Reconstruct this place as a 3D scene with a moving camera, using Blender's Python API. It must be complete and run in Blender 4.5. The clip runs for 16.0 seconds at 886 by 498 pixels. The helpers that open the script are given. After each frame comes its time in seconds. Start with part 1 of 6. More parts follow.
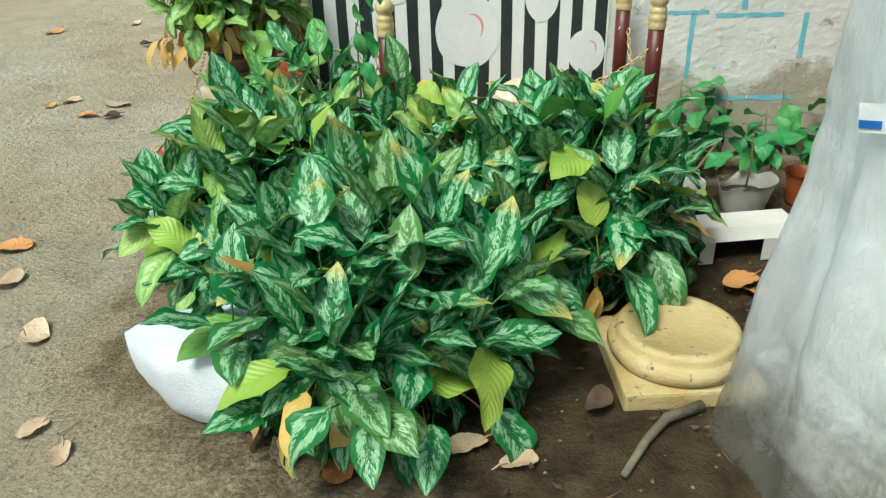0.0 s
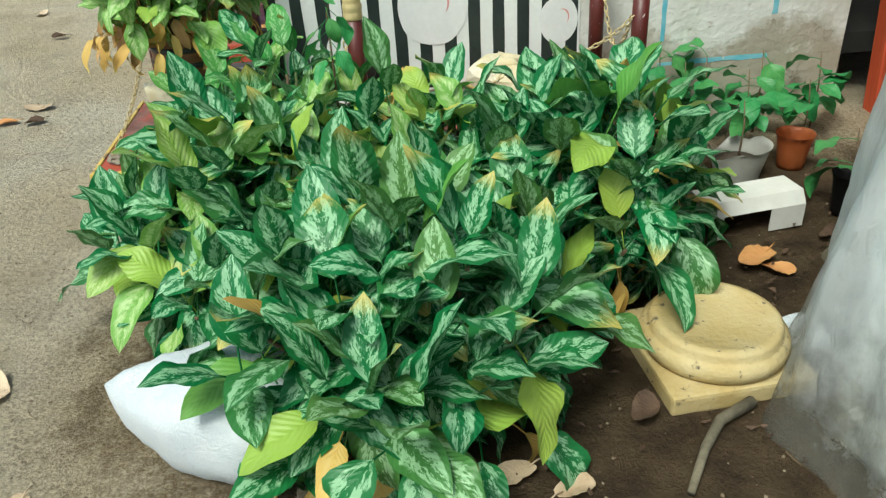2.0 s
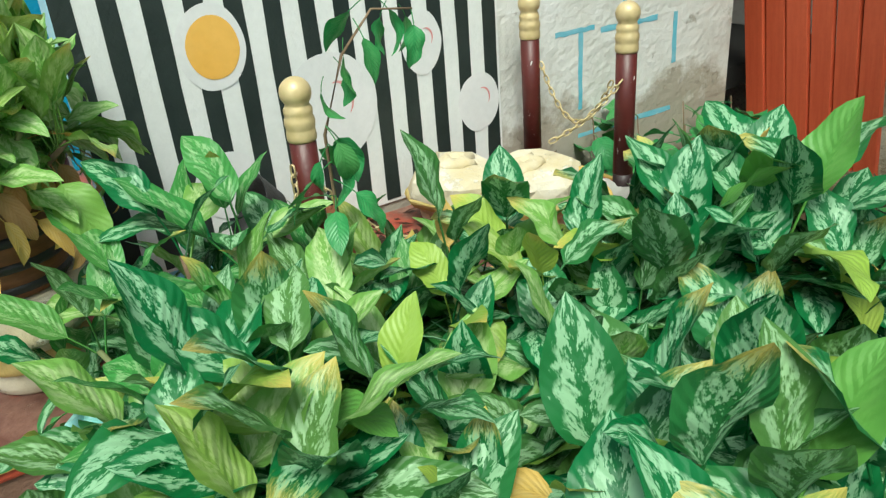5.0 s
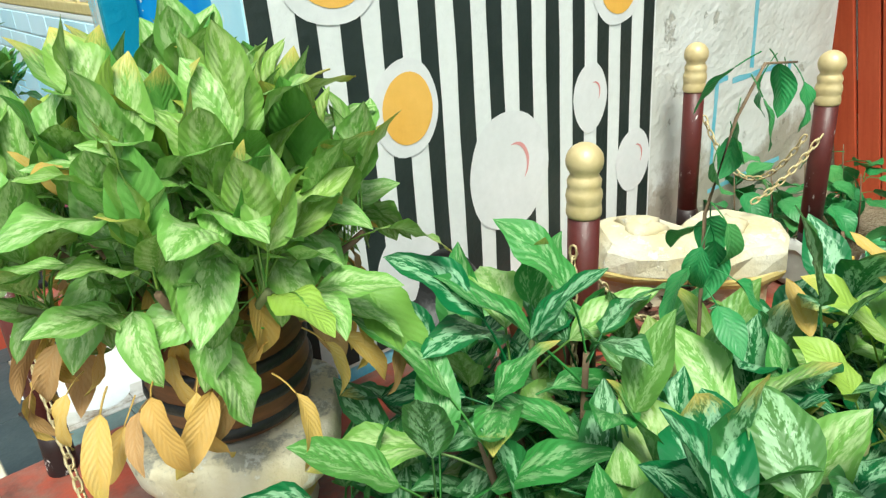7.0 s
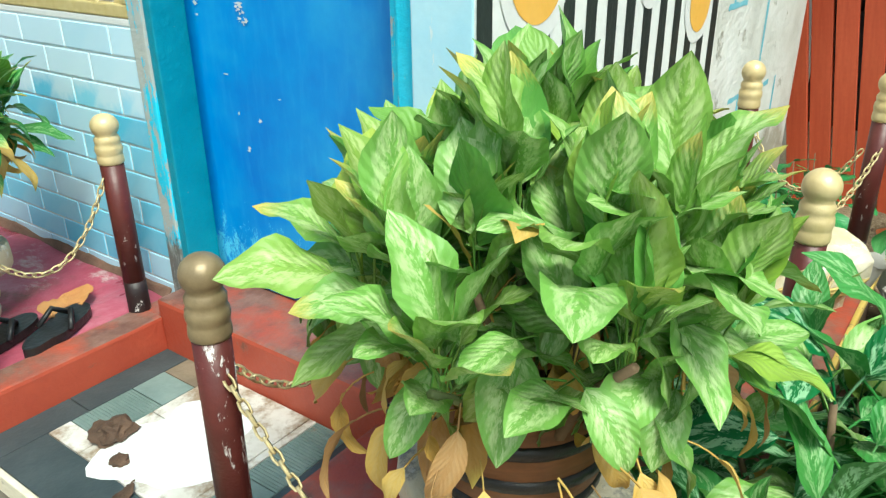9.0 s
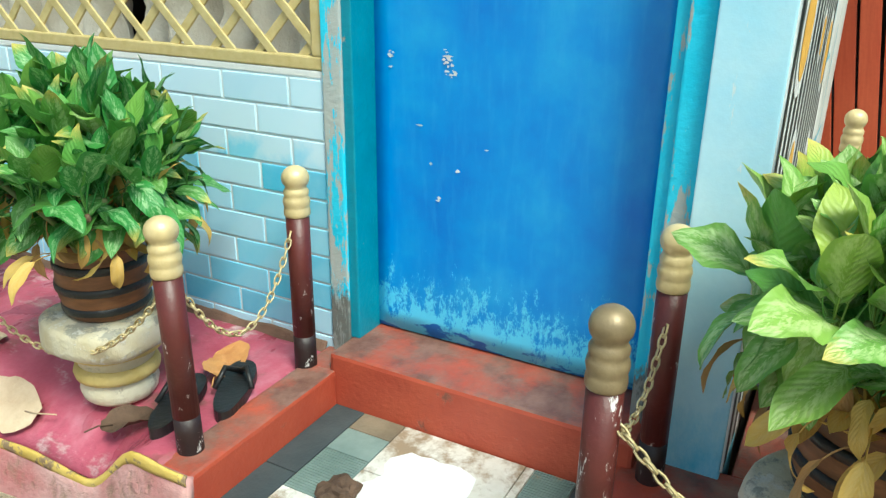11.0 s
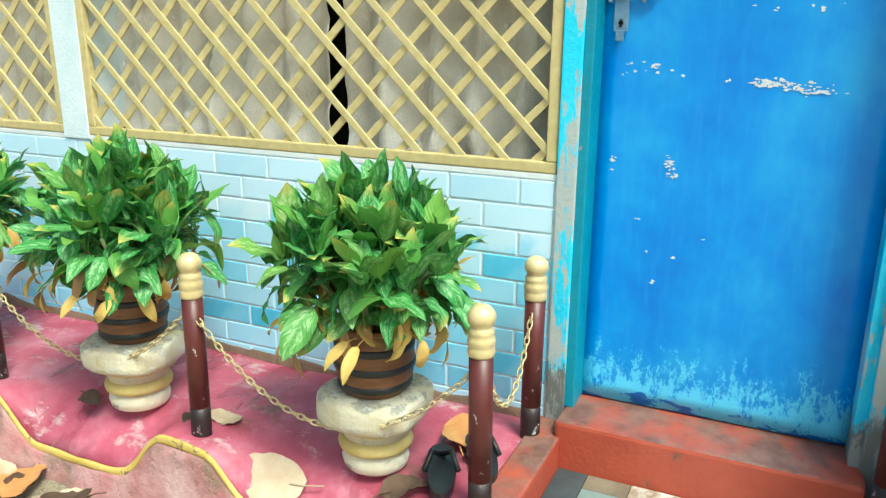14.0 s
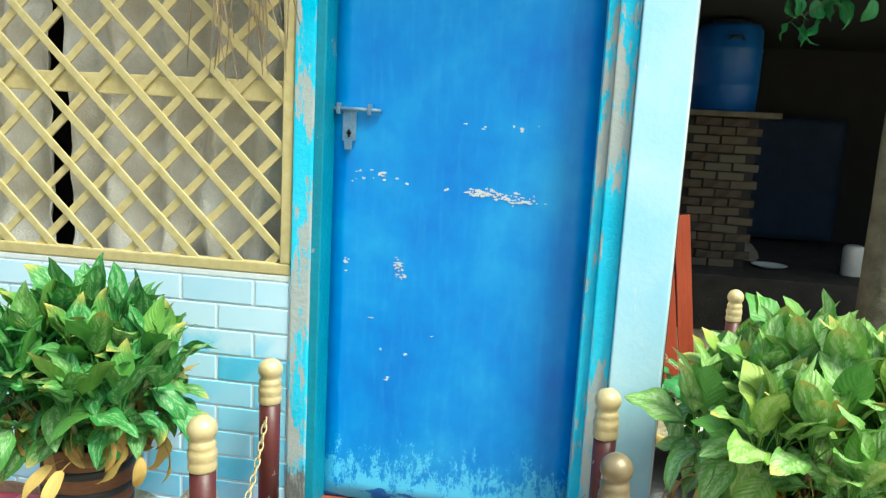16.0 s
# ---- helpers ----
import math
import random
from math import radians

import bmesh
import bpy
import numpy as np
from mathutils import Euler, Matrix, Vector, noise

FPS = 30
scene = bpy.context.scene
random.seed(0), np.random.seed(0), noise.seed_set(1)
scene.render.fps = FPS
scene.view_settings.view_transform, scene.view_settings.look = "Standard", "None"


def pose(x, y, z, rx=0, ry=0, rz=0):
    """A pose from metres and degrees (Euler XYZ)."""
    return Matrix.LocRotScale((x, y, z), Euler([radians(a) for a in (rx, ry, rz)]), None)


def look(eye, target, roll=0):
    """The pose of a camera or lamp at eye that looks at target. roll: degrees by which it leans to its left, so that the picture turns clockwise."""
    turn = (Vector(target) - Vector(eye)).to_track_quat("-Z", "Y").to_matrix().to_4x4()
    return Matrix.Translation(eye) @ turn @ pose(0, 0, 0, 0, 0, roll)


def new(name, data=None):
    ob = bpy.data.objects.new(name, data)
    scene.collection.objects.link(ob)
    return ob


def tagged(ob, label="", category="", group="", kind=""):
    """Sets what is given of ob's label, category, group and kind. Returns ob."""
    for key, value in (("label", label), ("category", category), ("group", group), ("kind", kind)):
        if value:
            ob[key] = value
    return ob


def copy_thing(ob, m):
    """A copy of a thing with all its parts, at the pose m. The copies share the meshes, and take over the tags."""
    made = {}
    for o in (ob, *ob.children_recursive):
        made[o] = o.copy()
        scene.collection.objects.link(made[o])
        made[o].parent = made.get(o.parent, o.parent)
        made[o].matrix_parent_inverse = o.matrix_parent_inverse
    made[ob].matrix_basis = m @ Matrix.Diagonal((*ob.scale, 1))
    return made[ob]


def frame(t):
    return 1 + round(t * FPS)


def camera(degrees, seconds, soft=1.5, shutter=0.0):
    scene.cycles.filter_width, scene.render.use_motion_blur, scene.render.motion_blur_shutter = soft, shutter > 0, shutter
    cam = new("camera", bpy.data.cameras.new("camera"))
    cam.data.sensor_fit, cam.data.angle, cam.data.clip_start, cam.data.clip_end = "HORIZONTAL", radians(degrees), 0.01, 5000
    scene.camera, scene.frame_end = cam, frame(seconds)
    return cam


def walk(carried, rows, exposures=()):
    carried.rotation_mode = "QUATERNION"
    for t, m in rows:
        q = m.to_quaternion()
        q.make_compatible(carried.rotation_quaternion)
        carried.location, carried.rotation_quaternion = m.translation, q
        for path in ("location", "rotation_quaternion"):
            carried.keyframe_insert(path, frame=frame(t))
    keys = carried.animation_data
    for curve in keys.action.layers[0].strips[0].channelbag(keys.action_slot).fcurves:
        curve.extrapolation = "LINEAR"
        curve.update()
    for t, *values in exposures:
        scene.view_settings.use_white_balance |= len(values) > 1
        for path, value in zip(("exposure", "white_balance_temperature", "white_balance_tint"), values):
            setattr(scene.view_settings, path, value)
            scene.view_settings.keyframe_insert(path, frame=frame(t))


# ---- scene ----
cam = camera(60.0, 16.0, 1.3)
TINT = -6.0
LATE_TINT = -9.0
PATH = [
    (0, (0.623, -3.516, 1.394), (0.563, -1.754, 0.45), -1.6),
    (0.5, (0.613, -3.507, 1.392), (0.57, -1.748, 0.44), -1.5),
    (1, (0.543, -3.446, 1.387), (0.527, -1.704, 0.405), -1.6),
    (1.5, (0.451, -3.373, 1.391), (0.496, -1.656, 0.366), -2.4),
    (2, (0.399, -3.263, 1.394), (0.516, -1.549, 0.369), -3.6),
    (2.5, (0.36, -3.102, 1.376), (0.595, -1.376, 0.393), -6.8),
    (3, (0.278, -2.933, 1.342), (0.653, -1.213, 0.393), -6.8),
    (5.5, (-0.433, -1.921, 1.247), (0.641, -0.477, 0.374), -4.3),
    (6, (-0.539, -1.778, 1.268), (0.629, -0.407, 0.398), -3.7),
    (6.5, (-0.623, -1.592, 1.254), (0.487, -0.16, 0.406), -4.4),
    (7, (-0.747, -1.407, 1.268), (0.4, 0.024, 0.47), -4.2),
    (7.5, (-0.903, -1.261, 1.304), (0.451, 0.015, 0.57), -2.2),
    (8, (-1.018, -1.122, 1.299), (0.363, 0.087, 0.505), -2.4),
    (8.5, (-1.08, -0.909, 1.296), (0.373, 0.183, 0.463), -1.4),
    (9, (-1.183, -0.741, 1.315), (0.289, 0.34, 0.498), -0.6),
    (9.5, (-1.355, -0.577, 1.359), (0.216, 0.421, 0.627), -3.0),
    (10, (-1.448, -0.416, 1.33), (0.153, 0.522, 0.581), 0.2),
    (12.5, (-1.893, 0.284, 1.395), (-0.2, 1.087, 0.697), -0.8),
    (13, (-1.992, 0.37, 1.415), (-0.283, 1.156, 0.735), -1.0),
    (13.5, (-2.123, 0.43, 1.432), (-0.395, 1.208, 0.791), -1.2),
    (14, (-2.195, 0.47, 1.457), (-0.448, 1.279, 0.916), 0.5),
    (14.5, (-2.226, 0.466, 1.482), (-0.445, 1.233, 0.992), 1.2),
    (15, (-2.213, 0.436, 1.492), (-0.351, 1.027, 1.066), 2.2),
    (15.5, (-2.19, 0.384, 1.518), (-0.277, 0.833, 1.148), 2.9),
    (16, (-2.175, 0.331, 1.53), (-0.222, 0.623, 1.21), 3.1),
]
walk(cam, [(t, look(eye, target, roll)) for t, eye, target, roll in PATH], exposures=[(t, stops, 6250.0 if t < 9 else 6150.0, TINT if t < 9 else LATE_TINT) for t, stops in ((0.0, 0.52), (3.0, 0.44), (5.5, 0.64), (6.5, 0.84), (7.5, 0.72), (8.5, 0.82), (9.5, 0.88), (10.0, 0.8), (12.5, 0.94), (14.0, 1.05), (16.0, 1.02))])

# ---- light: bright overcast sky, a broad weak sun ----
SUN_EL, SUN_AZ = 58.0, 215.0
world = bpy.data.worlds.new("World")
scene.world = world
world.use_nodes = True
wn = world.node_tree.nodes
sky = wn.new("ShaderNodeTexSky")
sky.sky_type = "NISHITA"
sky.sun_disc = False
sky.sun_elevation, sky.sun_rotation = radians(SUN_EL), radians(SUN_AZ)
sky.air_density, sky.dust_density, sky.ozone_density = 1.0, 4.0, 1.0
world.node_tree.links.new(sky.outputs[0], wn["Background"].inputs[0])
wn["Background"].inputs[1].default_value = 0.1
sun_data = bpy.data.lights.new("sun", "SUN")
sun_data.energy, sun_data.angle, sun_data.color = 2.4, radians(20), (1.0, 0.96, 0.9)
sun = new("sun", sun_data)
a, e = radians(SUN_AZ), radians(SUN_EL)
sun.matrix_world = look((8 * math.sin(a) * math.cos(e), 8 * math.cos(a) * math.cos(e), 8 * math.sin(e)), (0, 0, 0))


# ---- materials ----
def nodes_of(name):
    m = bpy.data.materials.new(name)
    m.use_nodes = True
    n, l = m.node_tree.nodes, m.node_tree.links
    return m, n, l, n["Principled BSDF"]


def ramp(n, l, src, stops):
    r = n.new("ShaderNodeValToRGB")
    while len(r.color_ramp.elements) < len(stops):
        r.color_ramp.elements.new(0.5)
    for el, (p, c) in zip(r.color_ramp.elements, stops):
        el.position, el.color = p, (*c, 1) if len(c) == 3 else c
    l.new(src, r.inputs[0])
    return r.outputs[0]


def noise_of(n, l, scale, detail=5, coord="Object", rough=0.6, stretch=None):
    tc = n.new("ShaderNodeTexCoord")
    src = tc.outputs[coord]
    if stretch:
        mp = n.new("ShaderNodeMapping")
        mp.inputs["Scale"].default_value = stretch
        l.new(src, mp.inputs[0])
        src = mp.outputs[0]
    t = n.new("ShaderNodeTexNoise")
    t.inputs["Scale"].default_value, t.inputs["Detail"].default_value, t.inputs["Roughness"].default_value = scale, detail, rough
    l.new(src, t.inputs["Vector"])
    return t.outputs["Fac"]


def math_of(n, l, op, x, y=None, clamp=False):
    m = n.new("ShaderNodeMath")
    m.operation, m.use_clamp = op, clamp
    for i, v in enumerate((x, y)):
        if v is None:
            continue
        if isinstance(v, (int, float)):
            m.inputs[i].default_value = v
        else:
            l.new(v, m.inputs[i])
    return m.outputs[0]


def mix_of(n, l, fac, c1, c2, mode="MIX"):
    m = n.new("ShaderNodeMix")
    m.data_type, m.blend_type = "RGBA", mode
    for sock, v in ((m.inputs[0], fac), (m.inputs[6], c1), (m.inputs[7], c2)):
        if isinstance(v, (int, float)):
            sock.default_value = v
        elif isinstance(v, tuple):
            sock.default_value = (*v, 1)
        else:
            l.new(v, sock)
    return m.outputs[2]


def bump_of(n, l, bsdf, height, strength, dist=0.01):
    b = n.new("ShaderNodeBump")
    b.inputs["Strength"].default_value, b.inputs["Distance"].default_value = strength, dist
    l.new(height, b.inputs["Height"])
    l.new(b.outputs[0], bsdf.inputs["Normal"])


def plain(name, c1, c2, scale=6.0, rough=0.7, fine=80.0, bump=0.25, metal=0.0, chip=None, chip_at=0.66, chip_scale=14.0, vary=0.0, coord="Object", soft=0.03, streak=None):
    """A painted or raw surface: two tones at a broad scale, fine grain, and chips down to another colour."""
    m, n, l, b = nodes_of(name)
    broad = noise_of(n, l, scale, coord=coord)
    grain = noise_of(n, l, fine, 3, coord=coord)
    col = ramp(n, l, broad, [(0.3, c1), (0.7, c2)])
    col = mix_of(n, l, math_of(n, l, "MULTIPLY", grain, 0.3), col, tuple(x * 0.6 for x in c1))
    if vary:
        info = n.new("ShaderNodeObjectInfo")
        col = mix_of(n, l, math_of(n, l, "MULTIPLY", info.outputs["Random"], vary), col, tuple(min(1, x * 1.7 + 0.05) for x in c2))
    height = grain
    if chip:
        cn = noise_of(n, l, chip_scale, 8, coord=coord, rough=0.7, stretch=streak)
        fac = ramp(n, l, cn, [(chip_at, (0, 0, 0)), (chip_at + soft, (1, 1, 1))])
        col = mix_of(n, l, fac, col, chip)
        height = math_of(n, l, "SUBTRACT", grain, fac)
    l.new(col, b.inputs["Base Color"])
    b.inputs["Roughness"].default_value, b.inputs["Metallic"].default_value = rough, metal
    bump_of(n, l, b, height, bump)
    return m


def leaf_mat(name, dark, light, amount, yellow=(0.45, 0.5, 0.08), ymix=0.25, rough=0.42, bands=5.0, soft=0.0, level=0.0, tips=0.3):
    """Leaf blade: pale blotches between a ragged dark midrib and a dark margin, cut by slanting dark veins."""
    m, n, l, b = nodes_of(name)
    uv = n.new("ShaderNodeUVMap")
    uv.uv_map = "UVMap"
    sep = n.new("ShaderNodeSeparateXYZ")
    l.new(uv.outputs[0], sep.inputs[0])
    u, v = sep.outputs[0], sep.outputs[1]
    info = n.new("ShaderNodeObjectInfo")
    rnd = info.outputs["Random"]
    aside = math_of(n, l, "MULTIPLY", math_of(n, l, "ABSOLUTE", math_of(n, l, "SUBTRACT", u, 0.5)), 2.0)
    side = math_of(n, l, "MULTIPLY", math_of(n, l, "GREATER_THAN", u, 0.5), 3.7)
    slant = math_of(n, l, "SUBTRACT", math_of(n, l, "MULTIPLY", v, bands), math_of(n, l, "MULTIPLY", aside, 1.5))

    def vein_noise(across, along, scale, detail):
        vec = n.new("ShaderNodeCombineXYZ")
        l.new(math_of(n, l, "ADD", math_of(n, l, "MULTIPLY", aside, across), side), vec.inputs[0])
        l.new(math_of(n, l, "MULTIPLY", slant, along), vec.inputs[1])
        l.new(math_of(n, l, "MULTIPLY", rnd, 61.0), vec.inputs[2])
        t = n.new("ShaderNodeTexNoise")
        t.inputs["Scale"].default_value, t.inputs["Detail"].default_value, t.inputs["Roughness"].default_value = scale, detail, 0.62
        l.new(vec.outputs[0], t.inputs["Vector"])
        return t.outputs["Fac"]

    streak = vein_noise(1.9, 1.0, 1.7, 5)
    fleck = vein_noise(4.5, 1.6, 2.4, 4)
    zone = ramp(n, l, math_of(n, l, "ADD", aside, math_of(n, l, "MULTIPLY", math_of(n, l, "SUBTRACT", fleck, 0.5), 0.7)), [(0.03, (0, 0, 0)), (0.22, (1, 1, 1)), (0.55, (1, 1, 1)), (0.88, (0, 0, 0))])
    rib = math_of(n, l, "MULTIPLY", math_of(n, l, "SINE", math_of(n, l, "MULTIPLY", math_of(n, l, "ADD", slant, math_of(n, l, "MULTIPLY", streak, 2.2)), 6.283)), 0.06)
    tot = math_of(n, l, "ADD", math_of(n, l, "ADD", streak, math_of(n, l, "MULTIPLY", zone, 0.36)), math_of(n, l, "ADD", rib, math_of(n, l, "MULTIPLY", math_of(n, l, "SUBTRACT", fleck, 0.5), 0.85)))
    fac = ramp(n, l, tot, [(0.74 + level - soft, (0, 0, 0)), (0.86 + level + soft, (1, 1, 1))])
    fac = math_of(n, l, "MULTIPLY", fac, amount)
    col = mix_of(n, l, fac, dark, light)
    # some leaves turn yellow from the tip
    age = math_of(n, l, "MULTIPLY", math_of(n, l, "POWER", rnd, 3.0), ymix * 2)
    col = mix_of(n, l, age, col, yellow)
    old = math_of(n, l, "GREATER_THAN", math_of(n, l, "FRACT", math_of(n, l, "MULTIPLY", rnd, 17.0)), 1.0 - tips)
    tip = ramp(n, l, math_of(n, l, "ADD", v, math_of(n, l, "MULTIPLY", math_of(n, l, "SUBTRACT", fleck, 0.5), 0.5)), [(0.72, (0, 0, 0)), (0.98, (0.9, 0.9, 0.9))])
    col = mix_of(n, l, math_of(n, l, "MULTIPLY", tip, old), col, (0.62, 0.5, 0.12))
    l.new(col, b.inputs["Base Color"])
    b.inputs["Roughness"].default_value = rough
    b.inputs["Specular IOR Level"].default_value = 0.4
    vein = math_of(n, l, "SINE", math_of(n, l, "MULTIPLY", slant, 12.566))
    bump_of(n, l, b, math_of(n, l, "ADD", vein, math_of(n, l, "MULTIPLY", streak, 4.0)), 0.22, 0.003)
    tr = n.new("ShaderNodeBsdfTranslucent")
    l.new(col, tr.inputs[0])
    mx = n.new("ShaderNodeMixShader")
    mx.inputs[0].default_value = 0.16
    l.new(b.outputs[0], mx.inputs[1])
    l.new(tr.outputs[0], mx.inputs[2])
    l.new(mx.outputs[0], n["Material Output"].inputs[0])
    return m


def sand_mat():
    m, n, l, b = nodes_of("sandy_ground")
    broad = noise_of(n, l, 0.9, 6)
    mid = noise_of(n, l, 7.0, 6)
    fine = noise_of(n, l, 110.0, 5, rough=0.8)
    col = ramp(n, l, broad, [(0.3, (0.6, 0.49, 0.32)), (0.5, (0.7, 0.6, 0.44)), (0.7, (0.76, 0.69, 0.56))])
    patch = noise_of(n, l, 3.0, 6)
    col = mix_of(n, l, ramp(n, l, patch, [(0.5, (0, 0, 0)), (0.72, (0.45, 0.45, 0.45))]), col, (0.3, 0.24, 0.16))
    crumb = noise_of(n, l, 38.0, 6, rough=0.7)
    col = mix_of(n, l, ramp(n, l, crumb, [(0.55, (0, 0, 0)), (0.68, (0.7, 0.7, 0.7))]), col, (0.25, 0.18, 0.1))
    col = mix_of(n, l, ramp(n, l, fine, [(0.36, (0.7, 0.7, 0.7)), (0.5, (0, 0, 0))]), col, (0.2, 0.15, 0.1))
    # damp planted soil round the bushes, with a ragged border
    tc = n.new("ShaderNodeTexCoord")
    sep = n.new("ShaderNodeSeparateXYZ")
    l.new(tc.outputs["Object"], sep.inputs[0])
    dx = math_of(n, l, "DIVIDE", math_of(n, l, "SUBTRACT", sep.outputs[0], 1.25), 1.7)
    dy = math_of(n, l, "DIVIDE", math_of(n, l, "SUBTRACT", sep.outputs[1], -1.28), 1.24)
    d = math_of(n, l, "ADD", math_of(n, l, "POWER", math_of(n, l, "ABSOLUTE", dx), 2.0), math_of(n, l, "POWER", math_of(n, l, "ABSOLUTE", dy), 2.0))
    d = math_of(n, l, "ADD", d, math_of(n, l, "MULTIPLY", math_of(n, l, "SUBTRACT", noise_of(n, l, 5.0, 6), 0.5), 1.1))
    grit = noise_of(n, l, 55.0, 6, rough=0.85)
    halo = math_of(n, l, "MULTIPLY", ramp(n, l, math_of(n, l, "MULTIPLY", d, 0.5), [(0.5, (1, 1, 1)), (0.72, (0, 0, 0))]), ramp(n, l, grit, [(0.42, (0.9, 0.9, 0.9)), (0.58, (0.1, 0.1, 0.1))]))
    col = mix_of(n, l, halo, col, (0.24, 0.17, 0.09))
    wet = ramp(n, l, math_of(n, l, "MULTIPLY", d, 0.5), [(0.33, (1, 1, 1)), (0.56, (0, 0, 0))])
    soil = ramp(n, l, mid, [(0.35, (0.07, 0.046, 0.026)), (0.65, (0.18, 0.125, 0.07))])
    soil = mix_of(n, l, math_of(n, l, "MULTIPLY", fine, 0.4), soil, (0.05, 0.035, 0.025))
    col = mix_of(n, l, wet, col, soil)
    l.new(col, b.inputs["Base Color"])
    b.inputs["Roughness"].default_value = 0.95
    b.inputs["Specular IOR Level"].default_value = 0.15
    bump_of(n, l, b, math_of(n, l, "ADD", math_of(n, l, "MULTIPLY", crumb, 2.0), fine), 1.0, 0.02)
    return m


def door_mat():
    """Blue enamel: cyan undercoat shows through in a ragged band along the foot of the door."""
    m, n, l, b = nodes_of("worn_blue_door_paint")
    tc = n.new("ShaderNodeTexCoord")
    sep = n.new("ShaderNodeSeparateXYZ")
    l.new(tc.outputs["Object"], sep.inputs[0])
    broad = noise_of(n, l, 3.5, 7)
    streak = noise_of(n, l, 1.0, 6, stretch=(1, 40, 7))
    col = ramp(n, l, broad, [(0.3, (0.004, 0.18, 0.66)), (0.5, (0.012, 0.26, 0.73)), (0.72, (0.04, 0.38, 0.78))])
    col = mix_of(n, l, ramp(n, l, streak, [(0.5, (0, 0, 0)), (0.8, (0.35, 0.35, 0.35))]), col, (0.07, 0.4, 0.8))
    h = math_of(n, l, "MULTIPLY", math_of(n, l, "SUBTRACT", sep.outputs[2], 0.30), 0.9)
    worn = math_of(n, l, "SUBTRACT", noise_of(n, l, 1.0, 12, rough=0.84, stretch=(26, 34, 17)), h)
    fac = ramp(n, l, worn, [(0.375, (0, 0, 0)), (0.405, (1, 1, 1))])
    col = mix_of(n, l, fac, col, (0.13, 0.6, 0.9))
    deep = ramp(n, l, math_of(n, l, "SUBTRACT", noise_of(n, l, 1.0, 6, stretch=(9, 9, 30)), math_of(n, l, "MULTIPLY", h, 4.5)), [(0.4, (0, 0, 0)), (0.43, (1, 1, 1))])
    col = mix_of(n, l, deep, col, (0.012, 0.17, 0.6))
    l.new(col, b.inputs["Base Color"])
    b.inputs["Roughness"].default_value = 0.42
    bump_of(n, l, b, math_of(n, l, "ADD", math_of(n, l, "MULTIPLY", broad, 2.0), fac), 0.3, 0.004)
    return m


def tide_wall_mat():
    """Whitewash that has flaked off to brown plaster along the foot of the wall."""
    m, n, l, b = nodes_of("stained_whitewash")
    tc = n.new("ShaderNodeTexCoord")
    sep = n.new("ShaderNodeSeparateXYZ")
    l.new(tc.outputs["Object"], sep.inputs[0])
    broad, fine = noise_of(n, l, 2.2, 7), noise_of(n, l, 35.0, 5)
    col = ramp(n, l, broad, [(0.3, (0.5, 0.49, 0.44)), (0.5, (0.68, 0.68, 0.64)), (0.7, (0.8, 0.8, 0.78))])
    rag = math_of(n, l, "SUBTRACT", math_of(n, l, "MULTIPLY", noise_of(n, l, 3.0, 8, rough=0.7), 0.9), sep.outputs[2])
    col = mix_of(n, l, ramp(n, l, rag, [(0.0, (0, 0, 0)), (0.12, (0.75, 0.75, 0.75))]), col, (0.3, 0.25, 0.17))
    flake = noise_of(n, l, 6.0, 9, rough=0.7)
    ff = ramp(n, l, flake, [(0.6, (0, 0, 0)), (0.63, (1, 1, 1))])
    col = mix_of(n, l, math_of(n, l, "MULTIPLY", ff, 0.7), col, (0.4, 0.37, 0.3))
    l.new(col, b.inputs["Base Color"])
    b.inputs["Roughness"].default_value = 0.9
    bump_of(n, l, b, math_of(n, l, "SUBTRACT", math_of(n, l, "ADD", math_of(n, l, "MULTIPLY", broad, 2.0), fine), ff), 0.6, 0.012)
    return m


def foot_mat(name, c1, c2, bare, foot, top, chip_at=0.52, reach=0.35):
    """Upright painted member: peeling patches, and another coat or bare wood showing up to a ragged height."""
    m, n, l, b = nodes_of(name)
    tc = n.new("ShaderNodeTexCoord")
    sep = n.new("ShaderNodeSeparateXYZ")
    l.new(tc.outputs["Object"], sep.inputs[0])
    broad, fine = noise_of(n, l, 4.0, 6), noise_of(n, l, 60.0, 3)
    col = ramp(n, l, broad, [(0.3, c1), (0.7, c2)])
    rag = math_of(n, l, "SUBTRACT", top, math_of(n, l, "ADD", sep.outputs[2], math_of(n, l, "MULTIPLY", noise_of(n, l, 9.0, 8, rough=0.7, stretch=(1, 1, 0.5)), reach)))
    low = ramp(n, l, rag, [(0.0, (0, 0, 0)), (0.02 if reach < 0.5 else 0.35, (1, 1, 1))])
    col = mix_of(n, l, low, col, foot)
    chip = ramp(n, l, noise_of(n, l, 11.0, 8, rough=0.7, stretch=(1.5, 1.5, 0.35)), [(chip_at, (0, 0, 0)), (chip_at + 0.02, (1, 1, 1))])
    col = mix_of(n, l, math_of(n, l, "MULTIPLY", chip, math_of(n, l, "SUBTRACT", 1.0, math_of(n, l, "MULTIPLY", low, 0.6))), col, bare)
    col = mix_of(n, l, math_of(n, l, "MULTIPLY", fine, 0.2), col, tuple(x * 0.6 for x in c1))
    l.new(col, b.inputs["Base Color"])
    b.inputs["Roughness"].default_value = 0.5
    bump_of(n, l, b, math_of(n, l, "SUBTRACT", fine, math_of(n, l, "ADD", chip, low)), 0.35 if reach < 0.5 else 0.08)
    return m


